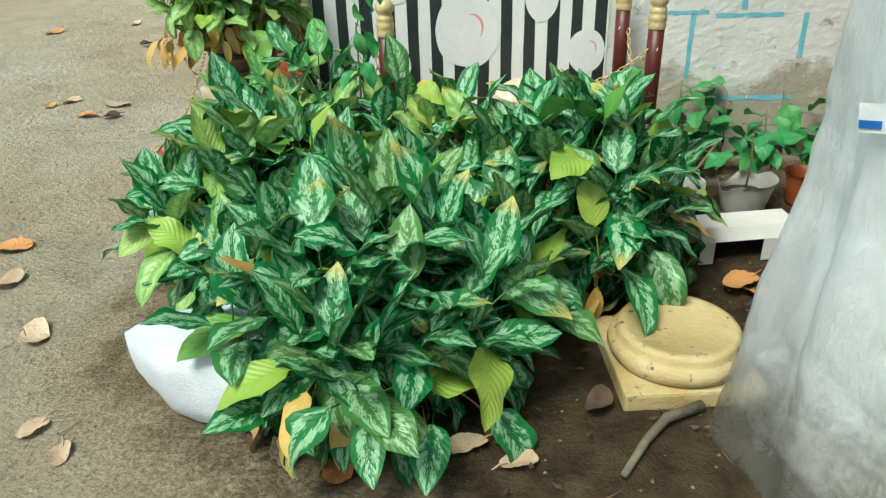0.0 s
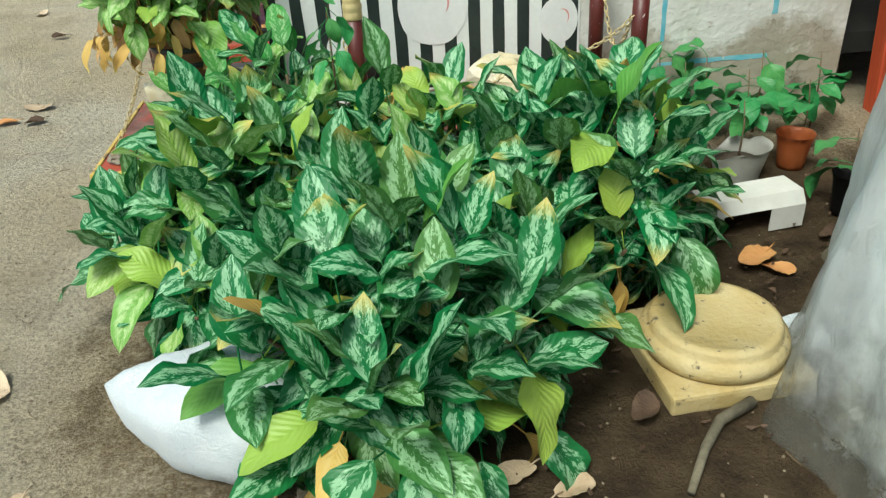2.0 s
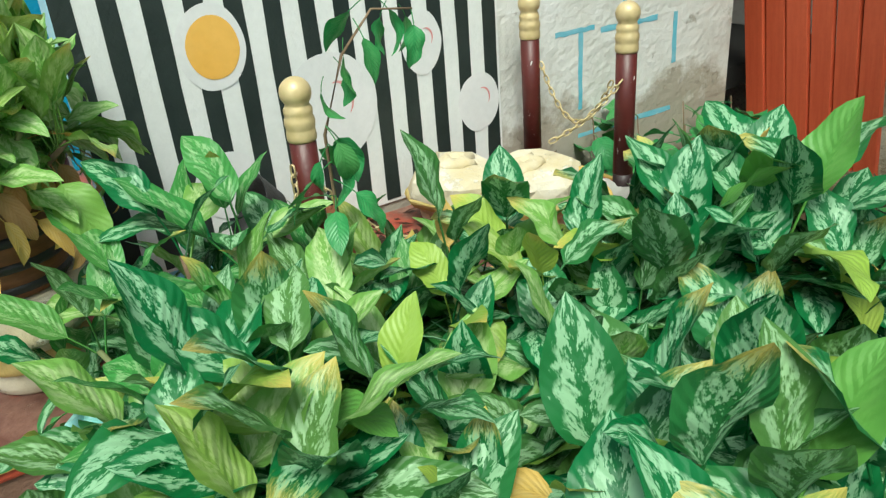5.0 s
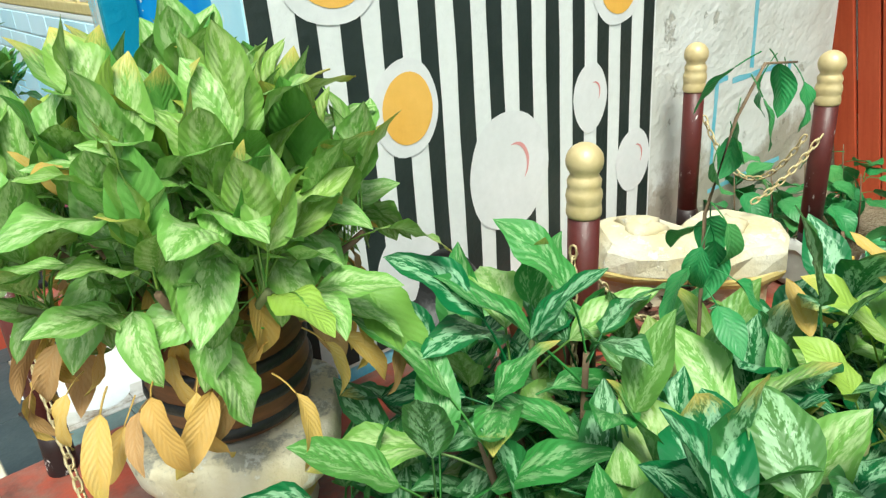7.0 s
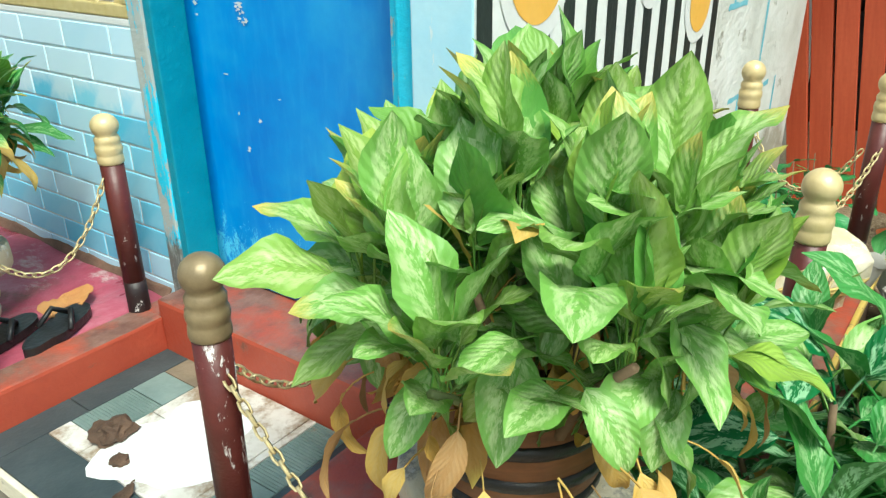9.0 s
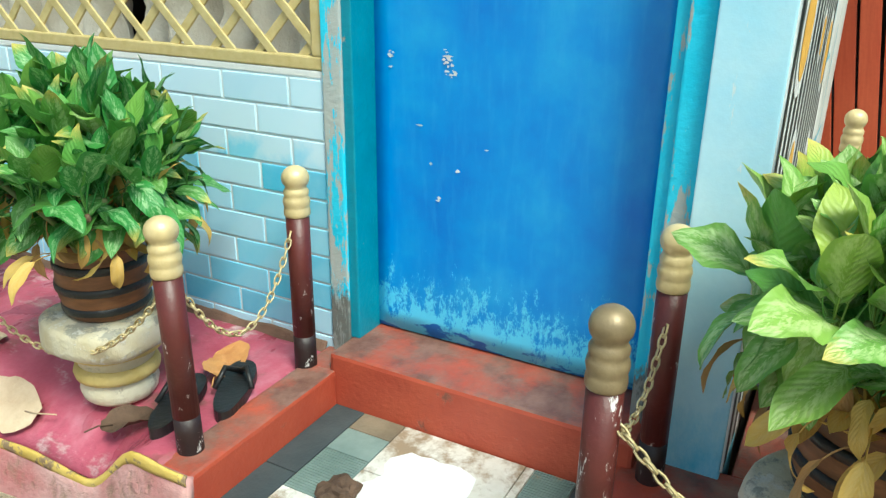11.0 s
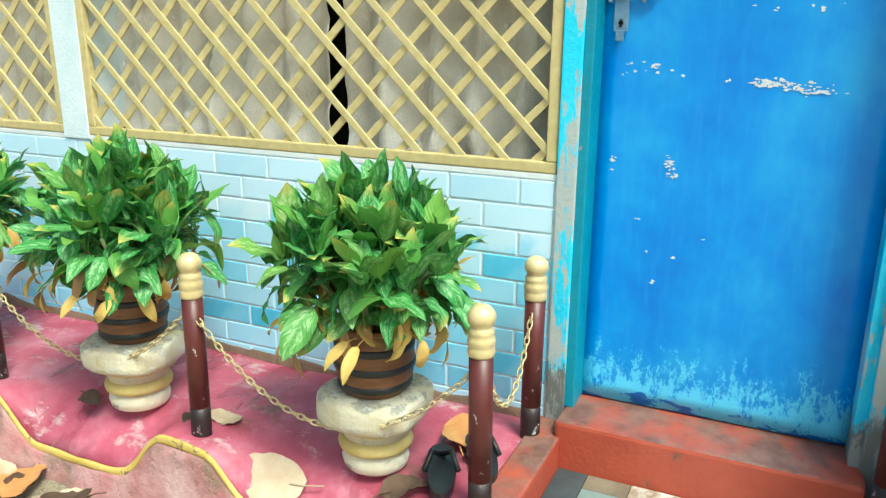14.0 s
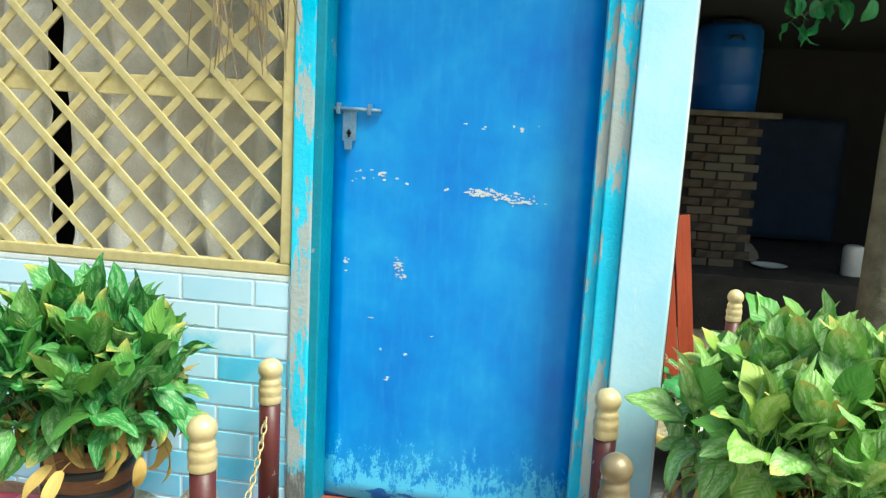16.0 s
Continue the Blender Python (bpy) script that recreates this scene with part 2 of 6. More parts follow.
def wood_mat(name, c1, c2, rough=0.6, stretch=(30, 30, 2), vary=0.0):
    m, n, l, b = nodes_of(name)
    g = noise_of(n, l, 1.5, 6, stretch=stretch)
    f = noise_of(n, l, 60.0, 4)
    col = ramp(n, l, g, [(0.3, c1), (0.7, c2)])
    col = mix_of(n, l, math_of(n, l, "MULTIPLY", f, 0.35), col, tuple(x * 0.55 for x in c1))
    if vary:
        info = n.new("ShaderNodeObjectInfo")
        col = mix_of(n, l, math_of(n, l, "MULTIPLY", info.outputs["Random"], vary), col, c1)
    l.new(col, b.inputs["Base Color"])
    b.inputs["Roughness"].default_value = rough
    bump_of(n, l, b, g, 0.4, 0.004)
    return m


def plastic_mat():
    m, n, l, b = nodes_of("milky_plastic_sheet")
    broad = noise_of(n, l, 4.0, 5)
    dirt = noise_of(n, l, 22.0, 6)
    col = ramp(n, l, broad, [(0.3, (0.84, 0.89, 0.9)), (0.7, (0.92, 0.95, 0.96))])
    col = mix_of(n, l, ramp(n, l, dirt, [(0.66, (0, 0, 0)), (0.85, (0.5, 0.5, 0.5))]), col, (0.4, 0.4, 0.34))
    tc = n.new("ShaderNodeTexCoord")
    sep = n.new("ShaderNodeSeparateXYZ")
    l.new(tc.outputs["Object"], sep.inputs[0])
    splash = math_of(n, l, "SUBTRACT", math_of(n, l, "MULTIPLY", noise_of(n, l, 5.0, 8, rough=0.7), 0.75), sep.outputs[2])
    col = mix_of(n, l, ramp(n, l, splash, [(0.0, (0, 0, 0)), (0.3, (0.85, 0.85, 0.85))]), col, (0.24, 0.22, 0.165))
    l.new(col, b.inputs["Base Color"])
    b.inputs["Roughness"].default_value = 0.25
    wrinkle = noise_of(n, l, 13.0, 8, rough=0.7, stretch=(1.8, 1.8, 0.7))
    bump_of(n, l, b, math_of(n, l, "ADD", broad, wrinkle), 0.8, 0.03)
    tr = n.new("ShaderNodeBsdfTranslucent")
    l.new(col, tr.inputs[0])
    cl = n.new("ShaderNodeBsdfTransparent")
    m1, m2 = n.new("ShaderNodeMixShader"), n.new("ShaderNodeMixShader")
    m1.inputs[0].default_value = 0.35
    # one layer of film at the foot, many at the top
    l.new(ramp(n, l, math_of(n, l, "ADD", sep.outputs[2], math_of(n, l, "MULTIPLY", broad, 0.3)), [(0.25, (0.5, 0.5, 0.5)), (0.95, (0.28, 0.28, 0.28))]), m2.inputs[0])
    l.new(b.outputs[0], m1.inputs[1])
    l.new(tr.outputs[0], m1.inputs[2])
    l.new(m1.outputs[0], m2.inputs[1])
    l.new(cl.outputs[0], m2.inputs[2])
    l.new(m2.outputs[0], n["Material Output"].inputs[0])
    return m


def wrap_mat():
    """White plastic wrapping, spattered with mud towards the ground."""
    m, n, l, b = nodes_of("white_plastic_wrapping")
    tc = n.new("ShaderNodeTexCoord")
    sep = n.new("ShaderNodeSeparateXYZ")
    l.new(tc.outputs["Object"], sep.inputs[0])
    broad, fine = noise_of(n, l, 5.0, 6), noise_of(n, l, 60.0, 5, rough=0.75)
    col = ramp(n, l, broad, [(0.3, (0.72, 0.8, 0.82)), (0.7, (0.87, 0.92, 0.93))])
    low = math_of(n, l, "SUBTRACT", 0.62, sep.outputs[2])
    film = ramp(n, l, math_of(n, l, "ADD", low, math_of(n, l, "MULTIPLY", broad, 0.5)), [(0.3, (0, 0, 0)), (0.9, (0.7, 0.7, 0.7))])
    col = mix_of(n, l, film, col, (0.42, 0.38, 0.27))
    spat = ramp(n, l, math_of(n, l, "ADD", math_of(n, l, "MULTIPLY", low, 0.16), fine), [(0.6, (0, 0, 0)), (0.66, (0.85, 0.85, 0.85))])
    col = mix_of(n, l, spat, col, (0.1, 0.085, 0.05))
    l.new(col, b.inputs["Base Color"])
    b.inputs["Roughness"].default_value = 0.35
    bump_of(n, l, b, math_of(n, l, "ADD", broad, fine), 0.4, 0.01)
    return m


def brick_mat():
    m, n, l, b = nodes_of("blue_wash_bricks")
    info = n.new("ShaderNodeObjectInfo")
    broad = noise_of(n, l, 5.0, 6)
    col = ramp(n, l, info.outputs["Random"], [(0.0, (0.1, 0.52, 0.78)), (0.3, (0.26, 0.66, 0.88)), (0.6, (0.4, 0.72, 0.92)), (0.85, (0.55, 0.8, 0.94)), (1.0, (0.08, 0.46, 0.7))])
    col = mix_of(n, l, ramp(n, l, broad, [(0.4, (0, 0, 0)), (0.75, (0.4, 0.4, 0.4))]), col, (0.55, 0.78, 0.9))
    geo = n.new("ShaderNodeNewGeometry")
    sep = n.new("ShaderNodeSeparateXYZ")
    l.new(geo.outputs["Position"], sep.inputs[0])
    wash = ramp(n, l, math_of(n, l, "ADD", sep.outputs[2], math_of(n, l, "MULTIPLY", broad, 0.3)), [(0.95, (0, 0, 0)), (1.15, (0.6, 0.6, 0.6))])
    col = mix_of(n, l, wash, col, (0.76, 0.87, 0.94))
    chipn = noise_of(n, l, 16.0, 8, rough=0.7)
    col = mix_of(n, l, ramp(n, l, chipn, [(0.7, (0, 0, 0)), (0.73, (1, 1, 1))]), col, (0.25, 0.28, 0.25))
    l.new(col, b.inputs["Base Color"])
    b.inputs["Roughness"].default_value = 0.5
    bump_of(n, l, b, broad, 0.3, 0.004)
    return m


def old_brick_mat():
    m, n, l, b = nodes_of("sooty_old_bricks")
    info = n.new("ShaderNodeObjectInfo")
    br = noise_of(n, l, 9.0, 6)
    # brick tones lowered so that they hold the dimness of the shed
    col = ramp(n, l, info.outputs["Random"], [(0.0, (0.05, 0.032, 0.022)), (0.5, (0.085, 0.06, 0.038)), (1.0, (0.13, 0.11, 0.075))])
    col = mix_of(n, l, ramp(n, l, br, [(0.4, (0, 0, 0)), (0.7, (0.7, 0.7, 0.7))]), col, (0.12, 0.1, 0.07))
    l.new(col, b.inputs["Base Color"])
    b.inputs["Roughness"].default_value = 0.9
    bump_of(n, l, b, br, 0.5, 0.01)
    return m


def floor_mat():
    """Red oxide cement: rubbed pale in patches, brown with trodden dirt, darker where it stays damp."""
    m, n, l, b = nodes_of("worn_red_oxide_cement")
    broad, fine = noise_of(n, l, 5.0, 6), noise_of(n, l, 60.0, 4)
    col = ramp(n, l, broad, [(0.3, (0.36, 0.045, 0.085)), (0.52, (0.48, 0.1, 0.16)), (0.72, (0.57, 0.24, 0.3))])
    rub = noise_of(n, l, 7.0, 9, rough=0.72, stretch=(1.3, 0.7, 1))
    rf = ramp(n, l, rub, [(0.57, (0, 0, 0)), (0.66, (0.85, 0.85, 0.85))])
    col = mix_of(n, l, rf, col, (0.66, 0.5, 0.49))
    dirt = noise_of(n, l, 4.2, 9, rough=0.7)
    df = ramp(n, l, dirt, [(0.56, (0, 0, 0)), (0.66, (0.8, 0.8, 0.8))])
    col = mix_of(n, l, df, col, (0.17, 0.09, 0.065))
    damp = noise_of(n, l, 3.0, 4, stretch=(0.8, 1.6, 1))
    wf = ramp(n, l, damp, [(0.56, (0, 0, 0)), (0.62, (1, 1, 1))])
    col = mix_of(n, l, math_of(n, l, "MULTIPLY", wf, 0.45), col, (0.24, 0.03, 0.05))
    col = mix_of(n, l, math_of(n, l, "MULTIPLY", fine, 0.25), col, (0.14, 0.05, 0.05))
    l.new(col, b.inputs["Base Color"])
    l.new(ramp(n, l, wf, [(0.0, (0.62, 0.62, 0.62)), (1.0, (0.22, 0.22, 0.22))]), b.inputs["Roughness"])
    bump_of(n, l, b, math_of(n, l, "ADD", math_of(n, l, "MULTIPLY", broad, 2.0), math_of(n, l, "SUBTRACT", fine, rf)), 0.4, 0.008)
    return m


def step_mat():
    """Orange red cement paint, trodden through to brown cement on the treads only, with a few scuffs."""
    m, n, l, b = nodes_of("worn_orange_red_cement")
    broad, fine = noise_of(n, l, 5.0, 6), noise_of(n, l, 60.0, 4)
    col = ramp(n, l, broad, [(0.3, (0.36, 0.05, 0.026)), (0.7, (0.46, 0.085, 0.042))])
    scuff = ramp(n, l, noise_of(n, l, 11.0, 9, rough=0.72), [(0.63, (0, 0, 0)), (0.68, (0.8, 0.8, 0.8))])
    col = mix_of(n, l, scuff, col, (0.15, 0.075, 0.05))
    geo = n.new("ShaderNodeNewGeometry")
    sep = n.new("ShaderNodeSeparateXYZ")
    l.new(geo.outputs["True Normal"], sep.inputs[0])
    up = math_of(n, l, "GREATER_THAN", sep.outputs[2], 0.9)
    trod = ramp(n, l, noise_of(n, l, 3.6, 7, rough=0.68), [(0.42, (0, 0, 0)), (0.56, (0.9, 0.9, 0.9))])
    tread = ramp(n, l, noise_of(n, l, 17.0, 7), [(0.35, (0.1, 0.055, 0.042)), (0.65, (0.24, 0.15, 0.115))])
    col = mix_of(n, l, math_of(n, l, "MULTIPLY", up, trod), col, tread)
    col = mix_of(n, l, math_of(n, l, "MULTIPLY", fine, 0.2), col, (0.16, 0.05, 0.035))
    l.new(col, b.inputs["Base Color"])
    b.inputs["Roughness"].default_value = 0.5
    bump_of(n, l, b, math_of(n, l, "SUBTRACT", math_of(n, l, "ADD", broad, fine), scuff), 0.4, 0.006)
    return m


def capital_mat():
    """Cream plaster with a black and grey crust of dirt on the upward faces, flaked to white."""
    m, n, l, b = nodes_of("crusted_cream_plaster")
    tc = n.new("ShaderNodeTexCoord")
    sep = n.new("ShaderNodeSeparateXYZ")
    l.new(tc.outputs["Object"], sep.inputs[0])
    broad, fine = noise_of(n, l, 7.0, 6), noise_of(n, l, 55.0, 4)
    col = ramp(n, l, broad, [(0.3, (0.6, 0.5, 0.29)), (0.5, (0.69, 0.62, 0.45)), (0.7, (0.76, 0.72, 0.62))])
    crust = noise_of(n, l, 13.0, 9, rough=0.75)
    h = math_of(n, l, "MULTIPLY", math_of(n, l, "SUBTRACT", sep.outputs[2], 0.226), 6.0)
    cf = ramp(n, l, math_of(n, l, "ADD", crust, h), [(0.56, (0, 0, 0)), (0.63, (0.85, 0.85, 0.85))])
    col = mix_of(n, l, cf, col, (0.3, 0.29, 0.25))
    flake = ramp(n, l, noise_of(n, l, 19.0, 8, rough=0.7), [(0.56, (0, 0, 0)), (0.6, (1, 1, 1))])
    col = mix_of(n, l, math_of(n, l, "MULTIPLY", flake, 0.75), col, (0.78, 0.76, 0.7))
    col = mix_of(n, l, math_of(n, l, "MULTIPLY", fine, 0.2), col, (0.35, 0.3, 0.2))
    l.new(col, b.inputs["Base Color"])
    b.inputs["Roughness"].default_value = 0.8
    bump_of(n, l, b, math_of(n, l, "ADD", math_of(n, l, "ADD", broad, fine), math_of(n, l, "SUBTRACT", flake, cf)), 0.5, 0.01)
    return m


SAND = sand_mat()
CAPTOP = capital_mat()
DOORPAINT = door_mat()
CYAN = foot_mat("peeling_cyan_frame_paint", (0.02, 0.56, 0.84), (0.09, 0.69, 0.92), (0.5, 0.5, 0.46), (0.17, 0.15, 0.12), 0.63)
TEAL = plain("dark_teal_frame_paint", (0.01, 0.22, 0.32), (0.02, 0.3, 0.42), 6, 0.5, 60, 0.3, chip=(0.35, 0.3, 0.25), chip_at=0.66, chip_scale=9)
PALEBLUE = foot_mat("pale_blue_wall_paint", (0.38, 0.72, 0.9), (0.62, 0.85, 0.94), (0.72, 0.82, 0.86), (0.12, 0.55, 0.82), 0.95, 0.64, 1.0)
TIDEWALL = tide_wall_mat()
WHITEWASH = plain("stained_whitewash", (0.62, 0.6, 0.54), (0.8, 0.79, 0.75), 2.0, 0.85, 40, 0.6, chip=(0.4, 0.36, 0.29), chip_at=0.62, chip_scale=3.5)
STRIPEWHITE = plain("white_wall_paint", (0.76, 0.78, 0.76), (0.84, 0.85, 0.83), 3.0, 0.6, 45, 0.25)
STRIPEBLACK = plain("black_wall_paint", (0.012, 0.022, 0.02), (0.03, 0.042, 0.038), 5.0, 0.5, 45, 0.3, chip=(0.6, 0.6, 0.56), chip_at=0.74, chip_scale=11)
DISCWHITE = plain("white_disc_paint", (0.74, 0.75, 0.74), (0.83, 0.82, 0.82), 6.0, 0.55, 45, 0.2, chip=(0.45, 0.43, 0.4), chip_at=0.73, chip_scale=12)
YOLK = plain("egg_yellow_paint", (0.85, 0.46, 0.08), (0.9, 0.54, 0.13), 6.0, 0.5, 40, 0.2)
PINK = plain("faded_pink_paint", (0.7, 0.25, 0.25), (0.75, 0.4, 0.38), 20, 0.6, 60, 0.2)
BLUELINE = plain("blue_chalk_line", (0.12, 0.48, 0.62), (0.3, 0.6, 0.7), 14, 0.8, 60, 0.2, chip=(0.7, 0.7, 0.66), chip_at=0.62, chip_scale=30)
REDFLOOR = floor_mat()
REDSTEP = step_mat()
MUDFACE = plain("mud_stained_cement", (0.1, 0.065, 0.045), (0.24, 0.13, 0.09), 6, 0.9, 50, 0.6)
# cement for ledge and pier, near black to paint in the shed's shade
SHADED_CEMENT = plain("sooty_cement", (0.02, 0.018, 0.016), (0.05, 0.045, 0.04), 6, 0.95, 50, 0.6)
PINKFACE = plain("faded_pink_cement", (0.4, 0.13, 0.13), (0.62, 0.42, 0.39), 6, 0.8, 50, 0.5, chip=(0.26, 0.17, 0.12), chip_at=0.53, chip_scale=5, soft=0.12)
YELLOWTRIM = plain("yellow_edge_paint", (0.56, 0.38, 0.07), (0.7, 0.52, 0.16), 9, 0.6, 50, 0.4, chip=(0.25, 0.17, 0.1), chip_at=0.56, chip_scale=12)
POSTRED = plain("maroon_lacquered_wood", (0.075, 0.014, 0.012), (0.125, 0.024, 0.02), 9, 0.42, 70, 0.12, chip=(0.6, 0.56, 0.53), chip_at=0.63, chip_scale=42, streak=(1, 1, 0.45))
POSTFLAKED = plain("flaking_maroon_lacquer", (0.075, 0.014, 0.012), (0.125, 0.024, 0.02), 9, 0.45, 70, 0.15, chip=(0.68, 0.66, 0.64), chip_at=0.57, chip_scale=26, streak=(1, 1, 0.3))
POSTBLACK = plain("black_post_foot_paint", (0.009, 0.007, 0.008), (0.035, 0.014, 0.013), 9, 0.5, 70, 0.15, chip=(0.58, 0.57, 0.55), chip_at=0.6, chip_scale=34, streak=(1, 1, 0.5))
GOLD = plain("gold_paint", (0.6, 0.46, 0.21), (0.74, 0.6, 0.34), 14, 0.42, 70, 0.1, metal=0.2)
OLDGOLD = plain("tarnished_gold_paint", (0.2, 0.145, 0.08), (0.34, 0.26, 0.145), 18, 0.42, 70, 0.1, metal=0.3)
CHAINGOLD = plain("gilded_chain", (0.64, 0.5, 0.24), (0.78, 0.66, 0.4), 30, 0.45, 90, 0.1, metal=0.35)
LATTICE = wood_mat("yellow_painted_lath", (0.54, 0.42, 0.17), (0.74, 0.62, 0.32), 0.65, (8, 20, 20), 0.3)
CLOTH = plain("dusty_beige_cloth", (0.64, 0.57, 0.46), (0.88, 0.85, 0.79), 6, 0.9, 120, 0.5)
# near-black colour stands in for shade inside the house and shed
INNER_SHADE = plain("dark_interior", (0.022, 0.021, 0.02), (0.035, 0.033, 0.03), 3, 0.9)
CREAM = plain("weathered_cream_plaster", (0.66, 0.58, 0.4), (0.8, 0.75, 0.62), 6, 0.75, 60, 0.4, chip=(0.3, 0.27, 0.2), chip_at=0.56, chip_scale=9, soft=0.08)
CAPYEL = plain("weathered_yellow_plaster", (0.6, 0.44, 0.13), (0.72, 0.58, 0.26), 8, 0.75, 60, 0.4, chip=(0.3, 0.26, 0.17), chip_at=0.64, chip_scale=10)
BASEYEL = plain("stained_pale_yellow_plaster", (0.46, 0.33, 0.12), (0.62, 0.52, 0.3), 6, 0.7, 60, 0.45, chip=(0.14, 0.11, 0.07), chip_at=0.6, chip_scale=22, soft=0.05)
BARREL = wood_mat("brown_barrel_glaze", (0.1, 0.04, 0.015), (0.3, 0.12, 0.045), 0.45, (5, 5, 25))
TERRA = plain("terracotta", (0.36, 0.13, 0.06), (0.45, 0.2, 0.1), 8, 0.8, 70, 0.4)
BLACKBAND = plain("black_pot_band", (0.01, 0.011, 0.012), (0.03, 0.03, 0.03), 9, 0.4)
SOIL = plain("potting_soil", (0.035, 0.024, 0.016), (0.08, 0.055, 0.035), 25, 0.95, 120, 0.8)
STEM = plain("green_stem", (0.12, 0.16, 0.05), (0.22, 0.24, 0.1), 12, 0.6)
BROWNSTEM = plain("brown_stem", (0.14, 0.09, 0.05), (0.25, 0.17, 0.1), 12, 0.8)
ORANGE = wood_mat("orange_red_painted_board", (0.5, 0.07, 0.025), (0.65, 0.12, 0.045), 0.6, (25, 25, 2), 0.2)
BARK = plain("grey_brown_bark", (0.1, 0.085, 0.055), (0.22, 0.19, 0.13), 9, 0.95, 45, 0.9)
SACK = plain("white_woven_sack", (0.58, 0.63, 0.68), (0.7, 0.73, 0.76), 10, 0.6, 140, 0.5, chip=(0.45, 0.42, 0.36), chip_at=0.72, chip_scale=9)
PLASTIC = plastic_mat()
WRAP = wrap_mat()
WHITEPL = plain("grubby_white_plastic", (0.66, 0.65, 0.6), (0.78, 0.77, 0.73), 8, 0.45, 50, 0.2, chip=(0.35, 0.3, 0.22), chip_at=0.7, chip_scale=14)
BLACKPL = plain("black_plastic", (0.01, 0.01, 0.011), (0.02, 0.02, 0.02), 9, 0.45)
ORANGEPL = plain("orange_plastic", (0.5, 0.13, 0.04), (0.6, 0.2, 0.07), 9, 0.45)
TEALPL = plain("thin_aqua_plastic", (0.15, 0.5, 0.45), (0.4, 0.68, 0.66), 9, 0.25, 60, 0.4)
BLUEPL = plain("blue_barrel_plastic", (0.01, 0.1, 0.4), (0.02, 0.16, 0.5), 5, 0.35)
# blue lowered to near black, shade under the shed included
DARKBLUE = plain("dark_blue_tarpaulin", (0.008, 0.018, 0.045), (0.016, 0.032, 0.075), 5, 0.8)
STEEL = plain("dull_blue_grey_steel", (0.12, 0.24, 0.38), (0.25, 0.36, 0.46), 25, 0.45, 90, 0.3, metal=0.3)
WHITEBIT = plain("pale_chipped_primer", (0.6, 0.66, 0.68), (0.75, 0.78, 0.78), 20, 0.7)
SLATE = plain("slate_tile", (0.03, 0.045, 0.05), (0.07, 0.09, 0.095), 7, 0.5, 60, 0.2, chip=(0.3, 0.24, 0.17), chip_at=0.7)
GREYTILE = plain("grey_green_tile", (0.13, 0.19, 0.175), (0.23, 0.3, 0.275), 7, 0.5, 60, 0.2, chip=(0.28, 0.22, 0.15), chip_at=0.6, chip_scale=5)
BROWNTILE = plain("dirt_caked_tile", (0.13, 0.1, 0.065), (0.24, 0.19, 0.13), 9, 0.8, 60, 0.4)
WHITETILE = plain("dirty_white_tile", (0.56, 0.52, 0.45), (0.76, 0.75, 0.71), 9, 0.5, 60, 0.2, chip=(0.28, 0.21, 0.14), chip_at=0.46, chip_scale=8, soft=0.12)
MORTAR = plain("pale_mortar", (0.66, 0.78, 0.83), (0.82, 0.88, 0.9), 6, 0.8)
GRIT = plain("brown_grit", (0.15, 0.1, 0.06), (0.34, 0.27, 0.18), 9, 0.9)
GREYMORTAR = plain("grey_mortar", (0.2, 0.17, 0.13), (0.32, 0.28, 0.22), 8, 0.9)
BRICKS = brick_mat()
OLDBRICK = old_brick_mat()
DRYLEAF = plain("dry_tan_leaf", (0.34, 0.22, 0.12), (0.55, 0.43, 0.3), 14, 0.8, 80, 0.4, vary=0.35)
ORANGELEAF = plain("dry_orange_leaf", (0.42, 0.16, 0.05), (0.58, 0.3, 0.1), 14, 0.7, 80, 0.4, vary=0.25)
BROWNLEAF = plain("shrivelled_brown_leaf", (0.05, 0.028, 0.016), (0.14, 0.08, 0.048), 14, 0.8, 80, 0.5)
LEAF_SILVER = leaf_mat("silver_banded_leaf", (0.012, 0.155, 0.042), (0.34, 0.59, 0.35), 0.88, ymix=0.1, tips=0.13)
LEAF_LIME = leaf_mat("lime_mottled_leaf", (0.19, 0.4, 0.08), (0.53, 0.68, 0.33), 0.78, ymix=0.2, soft=0.09, tips=0.3)
LEAF_GREEN = leaf_mat("deep_green_leaf", (0.055, 0.26, 0.055), (0.32, 0.53, 0.25), 0.7, ymix=0.12, level=0.05, tips=0.2)
LEAF_PLAIN = leaf_mat("plain_green_leaf", (0.12, 0.33, 0.06), (0.19, 0.42, 0.1), 0.4, ymix=0.12, soft=0.1)
LEAF_YOUNG = leaf_mat("young_lime_leaf", (0.3, 0.46, 0.07), (0.38, 0.54, 0.13), 0.4, ymix=0.2, soft=0.12)
LEAF_YELLOW = leaf_mat("yellowing_leaf", (0.64, 0.43, 0.11), (0.68, 0.53, 0.22), 0.4, yellow=(0.5, 0.27, 0.07), ymix=0.35, rough=0.6, soft=0.1)
LEAF_BROWN = leaf_mat("withered_leaf", (0.48, 0.28, 0.11), (0.56, 0.38, 0.19), 0.4, yellow=(0.2, 0.1, 0.05), ymix=0.4, rough=0.75, soft=0.1, tips=0.0)
LEAF_VINE = leaf_mat("glossy_vine_leaf", (0.04, 0.26, 0.075), (0.12, 0.38, 0.14), 0.4, ymix=0.05, rough=0.35, soft=0.1, tips=0.03)


# ---- building helpers ----
def thing(name, label, category, loc=(0, 0, 0), group="", kind=""):
    ob = new(name)
    ob.location = loc
    ob.empty_display_size = 0.1
    return tagged(ob, label, category, group, kind)


